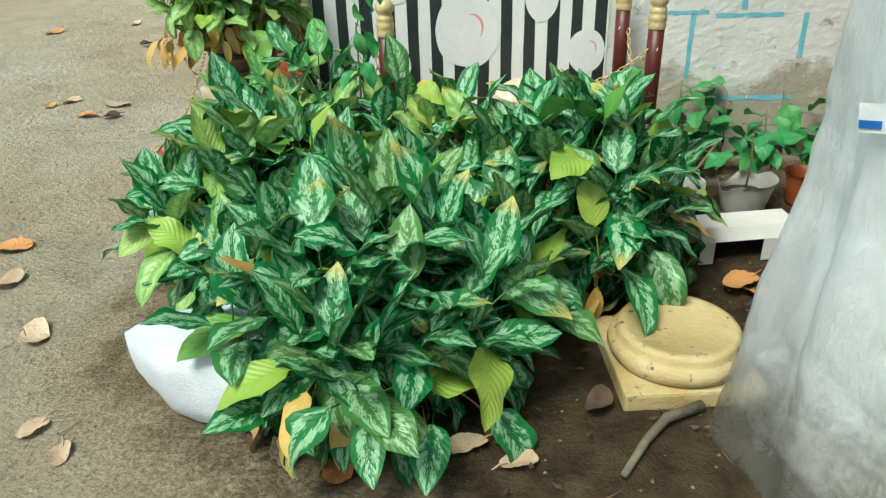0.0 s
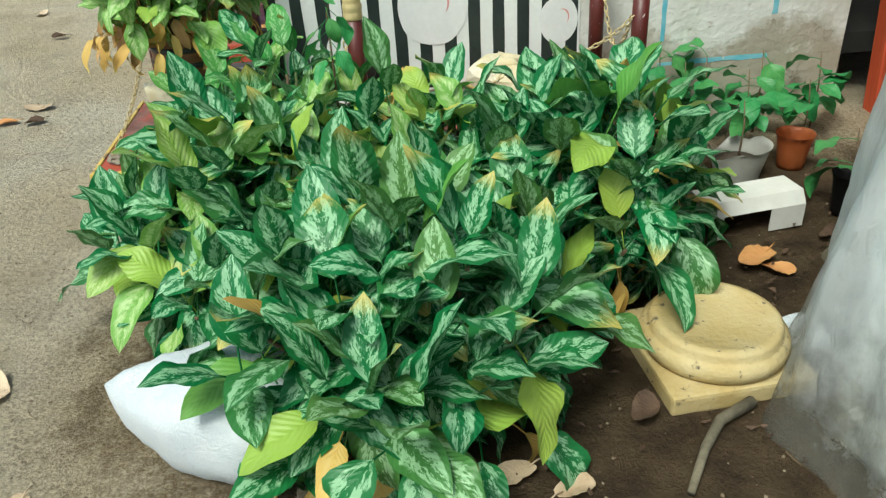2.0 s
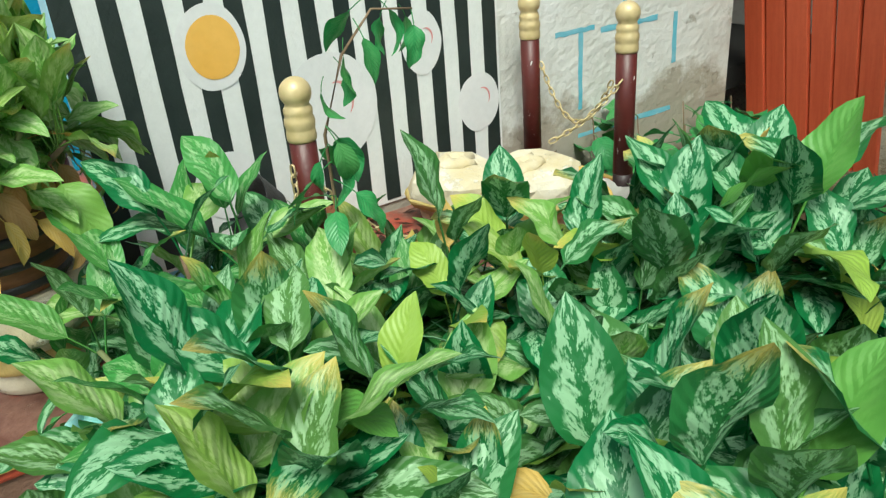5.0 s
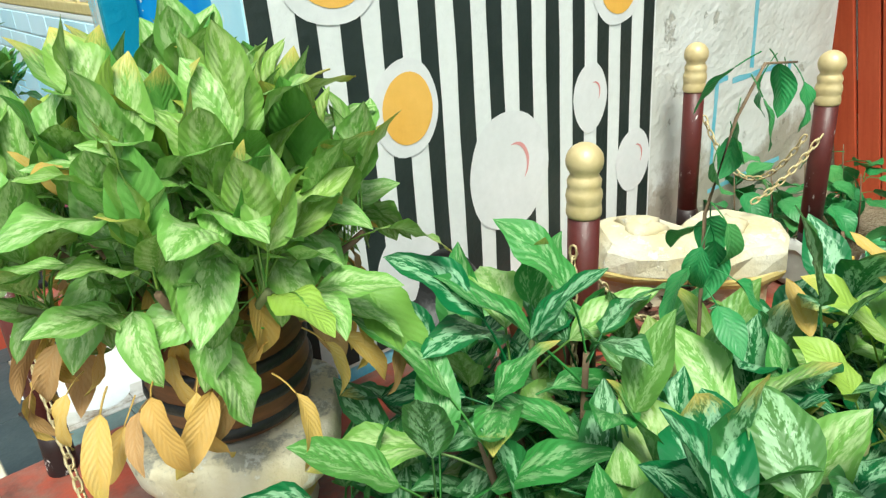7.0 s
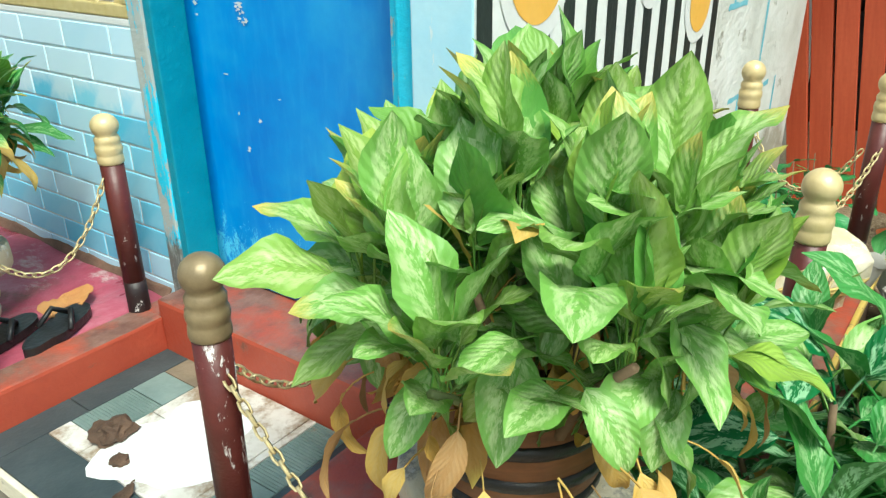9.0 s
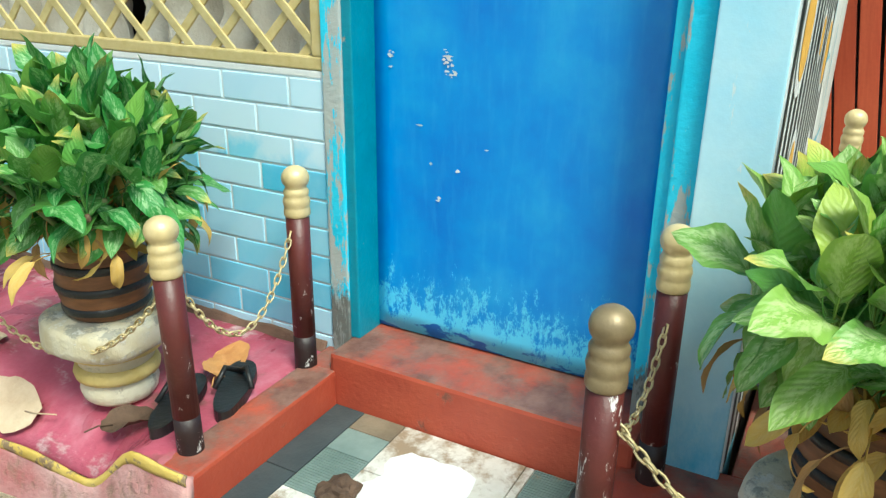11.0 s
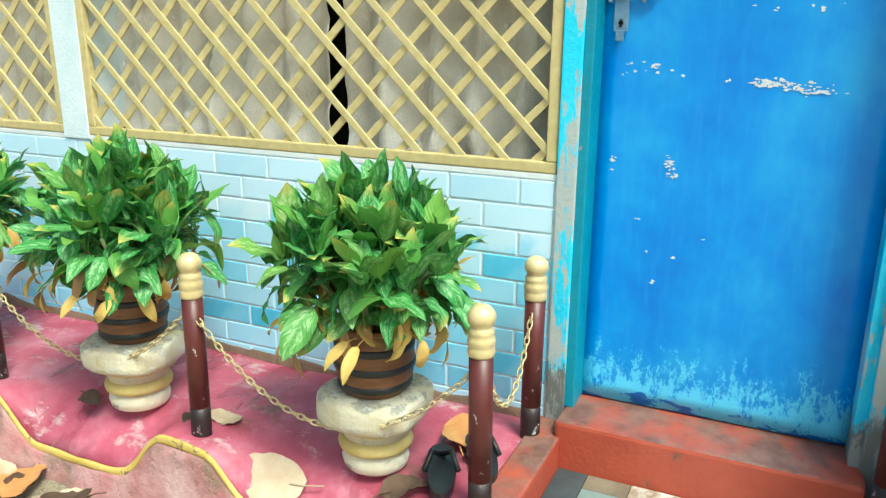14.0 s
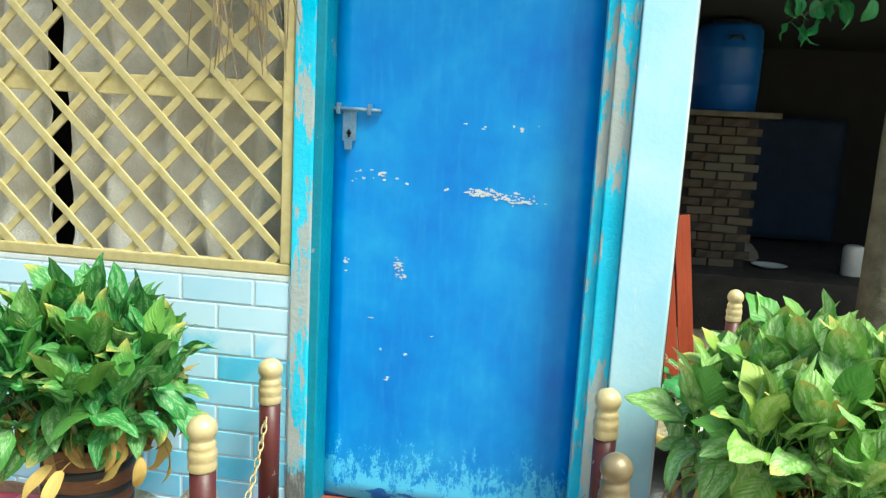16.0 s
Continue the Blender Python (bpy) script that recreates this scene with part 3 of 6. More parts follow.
def mesh_of(name, bm, material, smooth=True):
    me = bpy.data.meshes.new(name)
    bm.to_mesh(me)
    bm.free()
    me.materials.append(material)
    if smooth:
        me.shade_smooth()
    return me


def part(name, bm, material, parent, label="", smooth=True, m=None):
    ob = new(name, mesh_of(name, bm, material, smooth) if isinstance(bm, bmesh.types.BMesh) else bm)
    ob.parent = parent
    if m is not None:
        ob.matrix_basis = m
    return tagged(ob, label)


def solid(name, bm, material, label, category, kind="structure", smooth=False, loc=(0, 0, 0), group=""):
    ob = new(name, mesh_of(name, bm, material, smooth))
    ob.location = loc
    return tagged(ob, label, category, group, kind)


def box(bm, x0, x1, y0, y1, z0, z1, bevel=0.0):
    r = bmesh.ops.create_cube(bm, size=1)
    vs = r["verts"]
    for v in vs:
        v.co = ((x0 + x1) / 2 + v.co.x * (x1 - x0), (y0 + y1) / 2 + v.co.y * (y1 - y0), (z0 + z1) / 2 + v.co.z * (z1 - z0))
    if bevel:
        es = list({e for v in vs for e in v.link_edges})
        bmesh.ops.bevel(bm, geom=es, offset=bevel, segments=2, affect="EDGES", profile=0.6)
    return bm


def boxes(*rows, bevel=0.0):
    bm = bmesh.new()
    for r in rows:
        box(bm, *r, bevel=bevel)
    return bm


def lathe(profile, seg=28, wob=0.0, seed=0, cap=True, square=0.0):
    """Turned shape from (radius, height) pairs, slightly uneven when wob is given."""
    bm = bmesh.new()
    rings = []
    for r, z in profile:
        ring = []
        for i in range(seg):
            a = 2 * math.pi * i / seg
            k = 1 + wob * noise.noise((math.cos(a) * 1.5 + seed, math.sin(a) * 1.5, z * 9))
            if square:
                k *= (abs(math.cos(a)) ** square + abs(math.sin(a)) ** square) ** (-1 / square)
            ring.append(bm.verts.new((r * k * math.cos(a), r * k * math.sin(a), z)))
        rings.append(ring)
    for p, q in zip(rings, rings[1:]):
        for i in range(seg):
            bm.faces.new((p[i], p[(i + 1) % seg], q[(i + 1) % seg], q[i]))
    if cap:
        bm.faces.new(rings[-1])
        bm.faces.new(rings[0][::-1])
    return bm


def tube(bm, pts, r0, r1=None, seg=6):
    r1 = r0 if r1 is None else r1
    pts = [Vector(p) for p in pts]
    rings = []
    for i, p in enumerate(pts):
        d = (pts[min(i + 1, len(pts) - 1)] - pts[max(i - 1, 0)]).normalized()
        side = d.cross(Vector((0.31, 0.2, 1)) if abs(d.z) < 0.95 else Vector((1, 0.1, 0))).normalized()
        up = side.cross(d)
        r = r0 + (r1 - r0) * i / max(1, len(pts) - 1)
        rings.append([bm.verts.new(p + side * r * math.cos(2 * math.pi * k / seg) + up * r * math.sin(2 * math.pi * k / seg)) for k in range(seg)])
    for p, q in zip(rings, rings[1:]):
        for k in range(seg):
            bm.faces.new((p[k], p[(k + 1) % seg], q[(k + 1) % seg], q[k]))
    bm.faces.new(rings[-1])
    bm.faces.new(rings[0][::-1])
    return bm


def sheet(fn, nu, nv, thick=0.0):
    """A surface from fn(u, v) with u, v in 0..1; thick gives it a back face."""
    bm = bmesh.new()
    g = [[bm.verts.new(fn(i / nu, j / nv)) for j in range(nv + 1)] for i in range(nu + 1)]
    for i in range(nu):
        for j in range(nv):
            bm.faces.new((g[i][j], g[i + 1][j], g[i + 1][j + 1], g[i][j + 1]))
    if thick:
        bmesh.ops.recalc_face_normals(bm, faces=bm.faces)
        bmesh.ops.solidify(bm, geom=bm.faces[:], thickness=thick)
    return bm


def disc(cx, cz, rx, rz, y, seg=36, wob=0.03, seed=0):
    bm = bmesh.new()
    vs = []
    for i in range(seg):
        a = 2 * math.pi * i / seg
        k = 1 + wob * noise.noise((math.cos(a) * 1.3 + seed, math.sin(a) * 1.3, seed * 0.7))
        vs.append(bm.verts.new((cx + rx * k * math.cos(a), y, cz + rz * k * math.sin(a))))
    bm.faces.new(vs)
    return bm


# ---- ground ----
def ground_sheet():
    def axis(lo, hi):
        core = np.arange(lo, hi + 0.001, 0.07)
        out = np.array([0.5, 1.5, 4, 10, 30, 90, 300, 1200])
        return np.concatenate([lo - out[::-1], core, hi + out])
    xs, ys = axis(-3.4, 3.0), axis(-4.2, 4.0)
    verts, faces = [], []
    for x in xs:
        for y in ys:
            h = 0.0
            if abs(x) < 5 and abs(y) < 6:
                h = 0.022 * noise.noise((x * 1.3, y * 1.3, 0)) + 0.012 * noise.noise((x * 5, y * 5, 3)) + 0.006 * noise.noise((x * 13, y * 13, 5))
            verts.append((float(x), float(y), h - 0.008))
    n = len(ys)
    for i in range(len(xs) - 1):
        for j in range(n - 1):
            k = i * n + j
            faces.append((k, k + n, k + n + 1, k + 1))
    me = bpy.data.meshes.new("ground")
    me.from_pydata(verts, [], faces)
    me.materials.append(SAND)
    me.shade_smooth()
    return tagged(new("ground", me), "trodden sandy yard with damp soil round the plants", "ground", kind="structure")


ground_sheet()

# ---- house shell ----
WT = 0.22
solid("wall_front", boxes((0, WT, 1.11, 7.0, -0.1, 1.04), (0, WT, 0.155, 1.11, 2.28, 2.75), (0, WT, 1.11, 7.0, 2.32, 2.75), (-0.01, WT, 3.045, 3.18, 1.04, 2.32), (-0.01, WT, 5.1, 5.24, 1.04, 2.32), (0, WT, 7.0, 7.2, -0.1, 2.75)), MORTAR,
      "low house wall under lattice windows, painted as pale blue bricks", "wall")
solid("wall_coping", boxes((-0.0025, WT - 0.01, 1.112, 6.99, 1.036, 1.054), bevel=0.002), STRIPEWHITE, "white painted ledge on top of the brick wall", "ledge")
solid("wall_pillar", boxes((-0.055, WT, 0.019, 0.156, -0.1, 2.75), bevel=0.004), PALEBLUE, "pale blue corner pillar beside the blue door", "pillar")
solid("wall_side", boxes((WT, 2.5, 0.02, 0.2, -0.1, 2.75)), TIDEWALL, "stained whitewashed side wall with flaking plaster", "wall")
solid("wall_back", boxes((3.6, 3.8, 0.2, 7.2, -0.1, 2.75), (WT, 3.6, 7.0, 7.2, -0.1, 2.75)), WHITEWASH, "plain back walls of the house", "wall")
# ceiling, floor and partition: unseen room, its shade put into the colour
solid("ceiling", boxes((WT, 3.6, 0.2, 7.0, 2.6, 2.68)), INNER_SHADE, "unseen house ceiling, shade put into its near-black colour", "ceiling")
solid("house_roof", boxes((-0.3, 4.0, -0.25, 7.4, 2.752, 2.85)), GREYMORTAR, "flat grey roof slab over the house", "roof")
solid("floor", boxes((WT, 3.6, 0.2, 7.0, 0.2, 0.3)), INNER_SHADE, "unseen floor inside the house, shade put into its colour", "floor")
solid("wall_partition", boxes((0.55, 0.6, 0.2, 7.0, 0.3, 2.6)), INNER_SHADE, "near-black sheet added behind the curtains for the unlit room", "wall")

# painted side panel
panel = solid("painted_panel", boxes((-0.051, 1.275, -0.002, 0.0035, 0.26, 2.3)), STRIPEWHITE, "white wall panel with black stripes and fried eggs painted on", "wall panel", loc=(0, 0.016, 0))
for i in range(13):
    x = -0.053 + 0.1055 * i
    w = 0.052 + 0.006 * noise.noise((i * 1.7, 0, 0))

    def stripe(u, v, x=x, w=w, i=i):
        z = 0.27 + 0.05 * noise.noise((i, 2, 0)) + v * 2.0
        return (x + u * w + 0.004 * noise.noise((x * 9, z * 5, u * 3)), -0.0032, z)
    part("stripe", sheet(stripe, 1, 24), STRIPEBLACK, panel, smooth=False)
EGGS = [(0.313, 0.858, 0.098, 0.115, 0.074, 0.085), (0.15, 1.21, 0.14, 0.14, 0.105, 0.105), (0.72, 1.15, 0.072, 0.072, 0.048, 0.05), (1.09, 1.07, 0.115, 0.125, 0.085, 0.095),
        (0.64, 0.62, 0.15, 0.165, 0, 0), (0.972, 0.757, 0.075, 0.1, 0, 0), (1.18, 0.52, 0.085, 0.1, 0, 0), (0.28, 0.47, 0.1, 0.1, 0, 0), (0.5, 1.5, 0.12, 0.13, 0.09, 0.1)]
for k, (cx, cz, rx, rz, yx, yz) in enumerate(EGGS):
    part("painted_circle", disc(cx, cz, rx, rz, -0.0044, seed=k * 3.1, wob=0.06), DISCWHITE, panel, smooth=False)
    if yx:
        part("painted_yolk", disc(cx + 0.004, cz, yx, yz, -0.0056, seed=k * 2.3, wob=0.03), YOLK, panel, smooth=False)
    else:
        def arc(u, v, cx=cx, cz=cz, r=rx * 0.42):
            a = radians(-35 + 130 * u)
            q = r * (0.84 + (0.16 * math.sin(math.pi * u) + 0.02) * v)
            return (cx + rx_off + q * math.cos(a), -0.0056, cz + 0.01 + q * 1.2 * math.sin(a))
        rx_off = 0.012
        if cx > 0.5:
            part("painted_arc", sheet(arc, 12, 1), PINK, panel, smooth=False)
# blue marks on the plain plaster
def line_mark(x0, x1, z0, z1, s):
    return sheet(lambda u, v: (x0 + (x1 - x0) * u + 0.006 * noise.noise((u * 4, v * 4, s)), 0.0188, z0 + (z1 - z0) * v + 0.006 * noise.noise((u * 6, s, v * 3))), 8, 8)


side = bpy.data.objects["wall_side"]
for k, r in enumerate([(1.53, 1.72, 0.672, 0.69), (1.64, 1.662, 0.385, 0.675), (1.86, 1.885, 0.69, 1.1), (1.75, 2.05, 0.655, 0.675), (2.14, 2.165, 0.47, 0.67), (1.64, 2.15, 0.275, 0.295), (1.4, 1.6, 1.0, 1.02), (1.45, 1.47, 1.02, 1.3)]):
    part("painted_line", line_mark(*r, k * 2.7), BLUELINE, side, smooth=False)

# ---- door ----
door = thing("door_1", "closed blue painted door, worn to cyan along the foot", "door", (0, 0, 0), kind="structure")


def leaf_sheet(u, v):
    y, z = 0.24 + 0.785 * u, 0.318 + 1.9 * v
    return (0.1 + 0.0008 * noise.noise((y * 3, z * 2, 0)), y, z)


bm = sheet(leaf_sheet, 16, 36, 0.03)
front = min(v.co.x for v in bm.verts)
bmesh.ops.translate(bm, verts=bm.verts, vec=(0.0965 - front, 0, 0))
part("door_leaf", bm, DOORPAINT, door, smooth=True)
rng = random.Random(4)


def flecks(rows):
    bm = bmesh.new()
    lift = 0
    for y, z, sy, sz, n in rows:
        for _ in range(n):
            cy, cz = y + rng.gauss(0, sy), z + rng.gauss(0, sz)
            r = rng.uniform(0.0015, 0.005)
            k = rng.randint(6, 10)
            st = rng.uniform(0.8, 2.8)
            lift += 1
            bm.faces.new([bm.verts.new((0.0957 - 0.000012 * lift, cy + r * st * rng.uniform(0.35, 1.3) * math.cos(2 * math.pi * i / k), cz + r * rng.uniform(0.35, 1.3) * math.sin(2 * math.pi * i / k))) for i in range(k)])
    return bm


part("chipped_paint", flecks([(0.55, 1.335, 0.05, 0.006, 60), (0.47, 1.32, 0.03, 0.006, 40), (0.89, 1.365, 0.05, 0.012, 16), (0.53, 1.53, 0.07, 0.008, 8), (0.807, 1.1, 0.008, 0.02, 14), (0.79, 1.06, 0.004, 0.006, 6),
                              (0.97, 1.1, 0.004, 0.012, 9), (0.827, 0.733, 0.003, 0.004, 6), (0.86, 0.85, 0.012, 0.05, 2), (0.65, 0.7, 0.2, 0.3, 4)]), WHITEBIT, door, "pale primer showing through chips", smooth=False)
latch = part("latch", tube(bmesh.new(), [(0.083, 1.035, 1.56), (0.083, 0.96, 1.561), (0.083, 0.875, 1.559)], 0.007, seg=8), STEEL, door, "blue grey steel slide bolt")
part("hasp", boxes((0.084, 0.09, 0.952, 0.994, 1.465, 1.556), (0.08, 0.088, 0.962, 0.986, 1.44, 1.47), bevel=0.002), STEEL, latch, smooth=False)
part("keyhole", boxes((0.082, 0.0838, 0.969, 0.977, 1.478, 1.5), (0.082, 0.0838, 0.966, 0.98, 1.486, 1.494)), BLACKPL, latch, smooth=False)
part("bracket", boxes((0.074, 0.095, 1.0, 1.012, 1.545, 1.578), (0.074, 0.095, 0.905, 0.917, 1.545, 1.578), bevel=0.002), STEEL, latch, smooth=False)
fr = thing("door_frame", "peeling cyan wooden door frame with bare grey patches", "door frame", kind="structure")


def jamb(y0, y1, z0, z1, x0, x1):
    return boxes((x0, x1, y0, y1, z0, z1), bevel=0.005)


part("jamb", jamb(1.052, 1.112, 0.24, 2.28, -0.014, 0.05), CYAN, fr, smooth=False)
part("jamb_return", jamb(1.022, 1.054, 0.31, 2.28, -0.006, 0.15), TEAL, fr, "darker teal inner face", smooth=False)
part("jamb", jamb(0.157, 0.213, 0.24, 2.28, -0.03, 0.05), CYAN, fr, smooth=False)
part("jamb_return", jamb(0.211, 0.243, 0.31, 2.28, -0.01, 0.15), CYAN, fr, smooth=False)
part("head", jamb(0.157, 1.112, 2.2, 2.279, -0.012, 0.15), CYAN, fr, smooth=False)

# ---- lattice windows with cloth behind ----
def lattice(name, y0, y1, z0, z1, bar):
    w = thing(name, "yellow painted bamboo lattice screen in a lath frame", "lattice window", kind="structure")
    f = 0.035
    for r in [(y0, y1, z0, z0 + f), (y0, y1, z1 - f, z1), (y0, y0 + f, z0 + f, z1 - f), (y1 - f, y1, z0 + f, z1 - f)]:
        part("frame_rail", boxes((-0.004, 0.028, r[0], r[1], r[2], r[3]), bevel=0.005), LATTICE, w, smooth=False)
    part("cross_rail", boxes((0.018, 0.034, y0 + f, y1 - f, bar - 0.042, bar + 0.02), bevel=0.004), LATTICE, w, smooth=False)
    ya, yb, za, zb = y0 + f - 0.01, y1 - f + 0.01, z0 + f - 0.01, z1 - f + 0.01
    step = 0.155
    rg = random.Random(7)
    for sgn, x in ((1, 0.006), (-1, 0.013)):
        # laths cross at a slope a little steeper than half
        k = 1.0
        lo, hi = (za - k * yb, zb - k * ya) if sgn > 0 else (za + k * ya, zb + k * yb)
        c = lo + 0.05
        while c < hi:
            cc = c + rg.uniform(-0.008, 0.008)
            ends = []
            for y in (ya, yb):
                z = cc + sgn * k * y
                if za <= z <= zb:
                    ends.append((y, z))
            for z in (za, zb):
                y = (z - cc) / (sgn * k)
                if ya < y < yb:
                    ends.append((y, z))
            if len(ends) == 2:
                (a0, b0), (a1, b1) = ends
                ln = math.hypot(a1 - a0, b1 - b0)
                if ln > 0.05:
                    th = math.atan2(b1 - b0, a1 - a0)
                    m = pose(x + rg.uniform(-0.001, 0.001), (a0 + a1) / 2, (b0 + b1) / 2) @ Matrix.Rotation(th, 4, "X")
                    wd = 0.0125 + rg.uniform(-0.0015, 0.0015)
                    bm = boxes((-0.004, 0.004, -ln / 2, ln / 2, -wd, wd), bevel=0.0025)
                    part("lath", bm, LATTICE, w, smooth=False, m=m)
            c += step
    return w


lattice("window_1", 1.115, 3.045, 1.055, 2.318, 1.61)
lattice("window_2", 3.18, 5.1, 1.055, 2.318, 1.61)


def curtain(y0, y1, s):
    def fn(u, v):
        y, z = y0 + (y1 - y0) * u, 1.0 + 1.4 * v
        fold = 0.03 * math.sin(y * 34 + 3 * noise.noise((y * 2, z * 0.8, s))) + 0.045 * noise.noise((y * 7, z * 1.6, s)) + 0.03 * noise.noise((y * 11, z * 9, s + 4)) + 0.016 * abs(noise.noise((y * 19, z * 15, s + 6)))
        return (0.185 + 1.4 * fold * (1.05 - 0.3 * v), y + 0.012 * noise.noise((y * 5, z * 4, s + 9)), z)
    ob = new("curtain", mesh_of("curtain", sheet(fn, 90, 50, 0.002), CLOTH))
    tagged(ob, "crumpled beige cloth hung behind the lattice", "curtain", "cloth behind the lattice")


curtain(1.06, 1.955, 1.0)
curtain(2.0, 3.09, 5.0)
curtain(3.13, 4.1, 9.0)
curtain(4.14, 5.2, 14.0)

# ---- plinth with scalloped edge, landing and step ----


def edge_height(y):
    """Height of the front edge: a raised block at each post, sagging between them."""
    d = min(abs(y - p) for p in (1.11, 2.04, 2.97, 3.9, 4.83, 5.76))
    t = min(1, max(0, (d - 0.085) / 0.19))
    t = t * t * (3 - 2 * t)
    return 0.266 - (0.138 if y < 2.04 else 0.165) * t


def plinth_top(u, v):
    y = 1.12 + (6.6 - 1.12) * u
    fx = 0.655 + 0.02 * noise.noise((y * 3, 0, 1))
    t = 1 - v
    zin = 0.245 + 0.006 * noise.noise((y * 4, v * 3, 2))
    drop = max(0.0, (t - 0.62) / 0.38)
    z = zin + (edge_height(y) - 0.245) * drop ** 1.5
    return (-fx * t + 0.004, y, z)


solid("plinth_top", sheet(plinth_top, 190, 14, 0.03), REDFLOOR, "worn red cement plinth along the house with a scalloped edge", "plinth", smooth=True)


def plinth_face(u, v):
    y = 1.031 + (6.6 - 1.031) * u
    fx = 0.655 + 0.02 * noise.noise((y * 3, 0, 1))
    z = (edge_height(y) - 0.004) * v - 0.06 * (1 - v)
    return (-fx - 0.005 - 0.05 * (1 - v) - 0.012 * noise.noise((y * 4, z * 9, 3)), y, z)


solid("plinth_face", sheet(plinth_face, 190, 6, 0.02), PINKFACE, "faded pink cement face of the plinth", "plinth face", smooth=True)


def plinth_line(u, v):
    y = 1.033 + (6.6 - 1.033) * u
    fx = 0.655 + 0.02 * noise.noise((y * 3, 0, 1))
    a = -0.9 + 2.9 * v
    wd = 1.0 + 0.5 * noise.noise((y * 9, 3, 1))
    return (-fx - 0.004 - 0.007 * math.cos(a), y, edge_height(y) + 0.0 + 0.017 * wd * math.sin(a) - 0.009 + 0.004 * noise.noise((y * 12, v, 0)))


solid("plinth_edge", sheet(plinth_line, 190, 4, 0.004), YELLOWTRIM, "yellow painted line along the plinth edge", "trim", smooth=True)
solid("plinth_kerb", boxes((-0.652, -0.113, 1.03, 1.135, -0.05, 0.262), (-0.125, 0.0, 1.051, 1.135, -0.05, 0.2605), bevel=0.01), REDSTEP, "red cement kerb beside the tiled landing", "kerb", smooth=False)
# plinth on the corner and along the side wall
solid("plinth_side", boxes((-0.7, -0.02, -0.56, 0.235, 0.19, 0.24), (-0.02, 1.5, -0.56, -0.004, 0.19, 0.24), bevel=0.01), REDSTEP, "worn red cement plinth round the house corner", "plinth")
solid("plinth_side_face", boxes((-0.69, -0.02, -0.55, 0.23, -0.08, 0.195), (-0.02, 1.49, -0.55, -0.004, -0.08, 0.195)), MUDFACE, "mud stained brown face of the corner plinth", "plinth face")
solid("plinth_side_edge", boxes((-0.708, 1.508, -0.566, -0.55, 0.215, 0.247), (-0.706, -0.69, -0.55, 0.24, 0.215, 0.247), (1.492, 1.508, -0.55, 0.0, 0.215, 0.247), bevel=0.006), YELLOWTRIM, "yellow painted edge of the corner plinth", "trim")
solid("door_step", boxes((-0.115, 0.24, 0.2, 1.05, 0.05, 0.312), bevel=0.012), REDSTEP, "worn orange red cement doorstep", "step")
landing = solid("landing", boxes((-0.665, -0.1, 0.22, 1.032, -0.05, 0.152)), GREYMORTAR, "small tiled landing before the doorstep", "landing")
tiles = [(-0.655, -0.42, 0.935, 1.028, SLATE, 0), (-0.417, -0.12, 0.935, 1.028, SLATE, 0), (-0.655, -0.53, 0.6, 0.932, SLATE, 0), (-0.655, -0.53, 0.24, 0.597, SLATE, 0),
         (-0.527, -0.47, 0.803, 0.932, WHITETILE, 0), (-0.467, -0.3, 0.803, 0.932, GREYTILE, 1), (-0.297, -0.2, 0.803, 0.932, GREYTILE, 0), (-0.197, -0.12, 0.803, 0.932, BROWNTILE, 0),
         (-0.527, -0.33, 0.455, 0.8, WHITETILE, 0), (-0.327, -0.12, 0.455, 0.8, WHITETILE, 0), (-0.527, -0.12, 0.432, 0.452, WHITETILE, 0),
         (-0.527, -0.353, 0.325, 0.429, GREYTILE, 0), (-0.35, -0.12, 0.325, 0.429, GREYTILE, 1), (-0.527, -0.12, 0.24, 0.322, SLATE, 0)]
for x0, x1, y0, y1, mt, ribbed in tiles:
    bm = boxes((x0, x1, y0, y1, 0.145, 0.158 + rng.uniform(0, 0.001)), bevel=0.0015)
    if ribbed:
        x = x0 + 0.006
        while x < x1 - 0.006:
            box(bm, x, x + 0.0045, y0 + 0.003, y1 - 0.003, 0.155, 0.1605)
            x += 0.009
    part("tile", bm, mt, landing, smooth=False)
part("lip", boxes((-0.672, -0.657, 0.24, 1.028, 0.1, 0.157), bevel=0.004), CREAM, landing, "pale worn plaster lip", smooth=False)


def spill(u, v):
    a, r = 2 * math.pi * u, v
    k = 1 + 0.5 * noise.noise((math.cos(a) * 1.4, math.sin(a) * 1.4, 7)) + 0.15 * noise.noise((math.cos(a) * 5, math.sin(a) * 5, 2))
    return (-0.37 + 0.16 * r * k * math.cos(a), 0.645 + 0.165 * r * k * math.sin(a), 0.1602 + 0.003 * (1 - r * r))


part("dried_paint", sheet(spill, 40, 5), STRIPEWHITE, landing, "dried spill of white paint")



def skirting(u, v):
    y = 1.14 + 5.4 * u
    h = 0.035 + 0.03 * max(-0.6, noise.noise((y * 5, 1, 0)))
    return (-0.004 - 0.022 * (1 - v) - 0.005 * noise.noise((y * 14, v * 2, 3)), y, 0.236 + h * v)


solid("wall_skirting", sheet(skirting, 220, 4, 0.004), MUDFACE, "crumbling brown mortar fillet along the wall foot", "skirting", smooth=True)

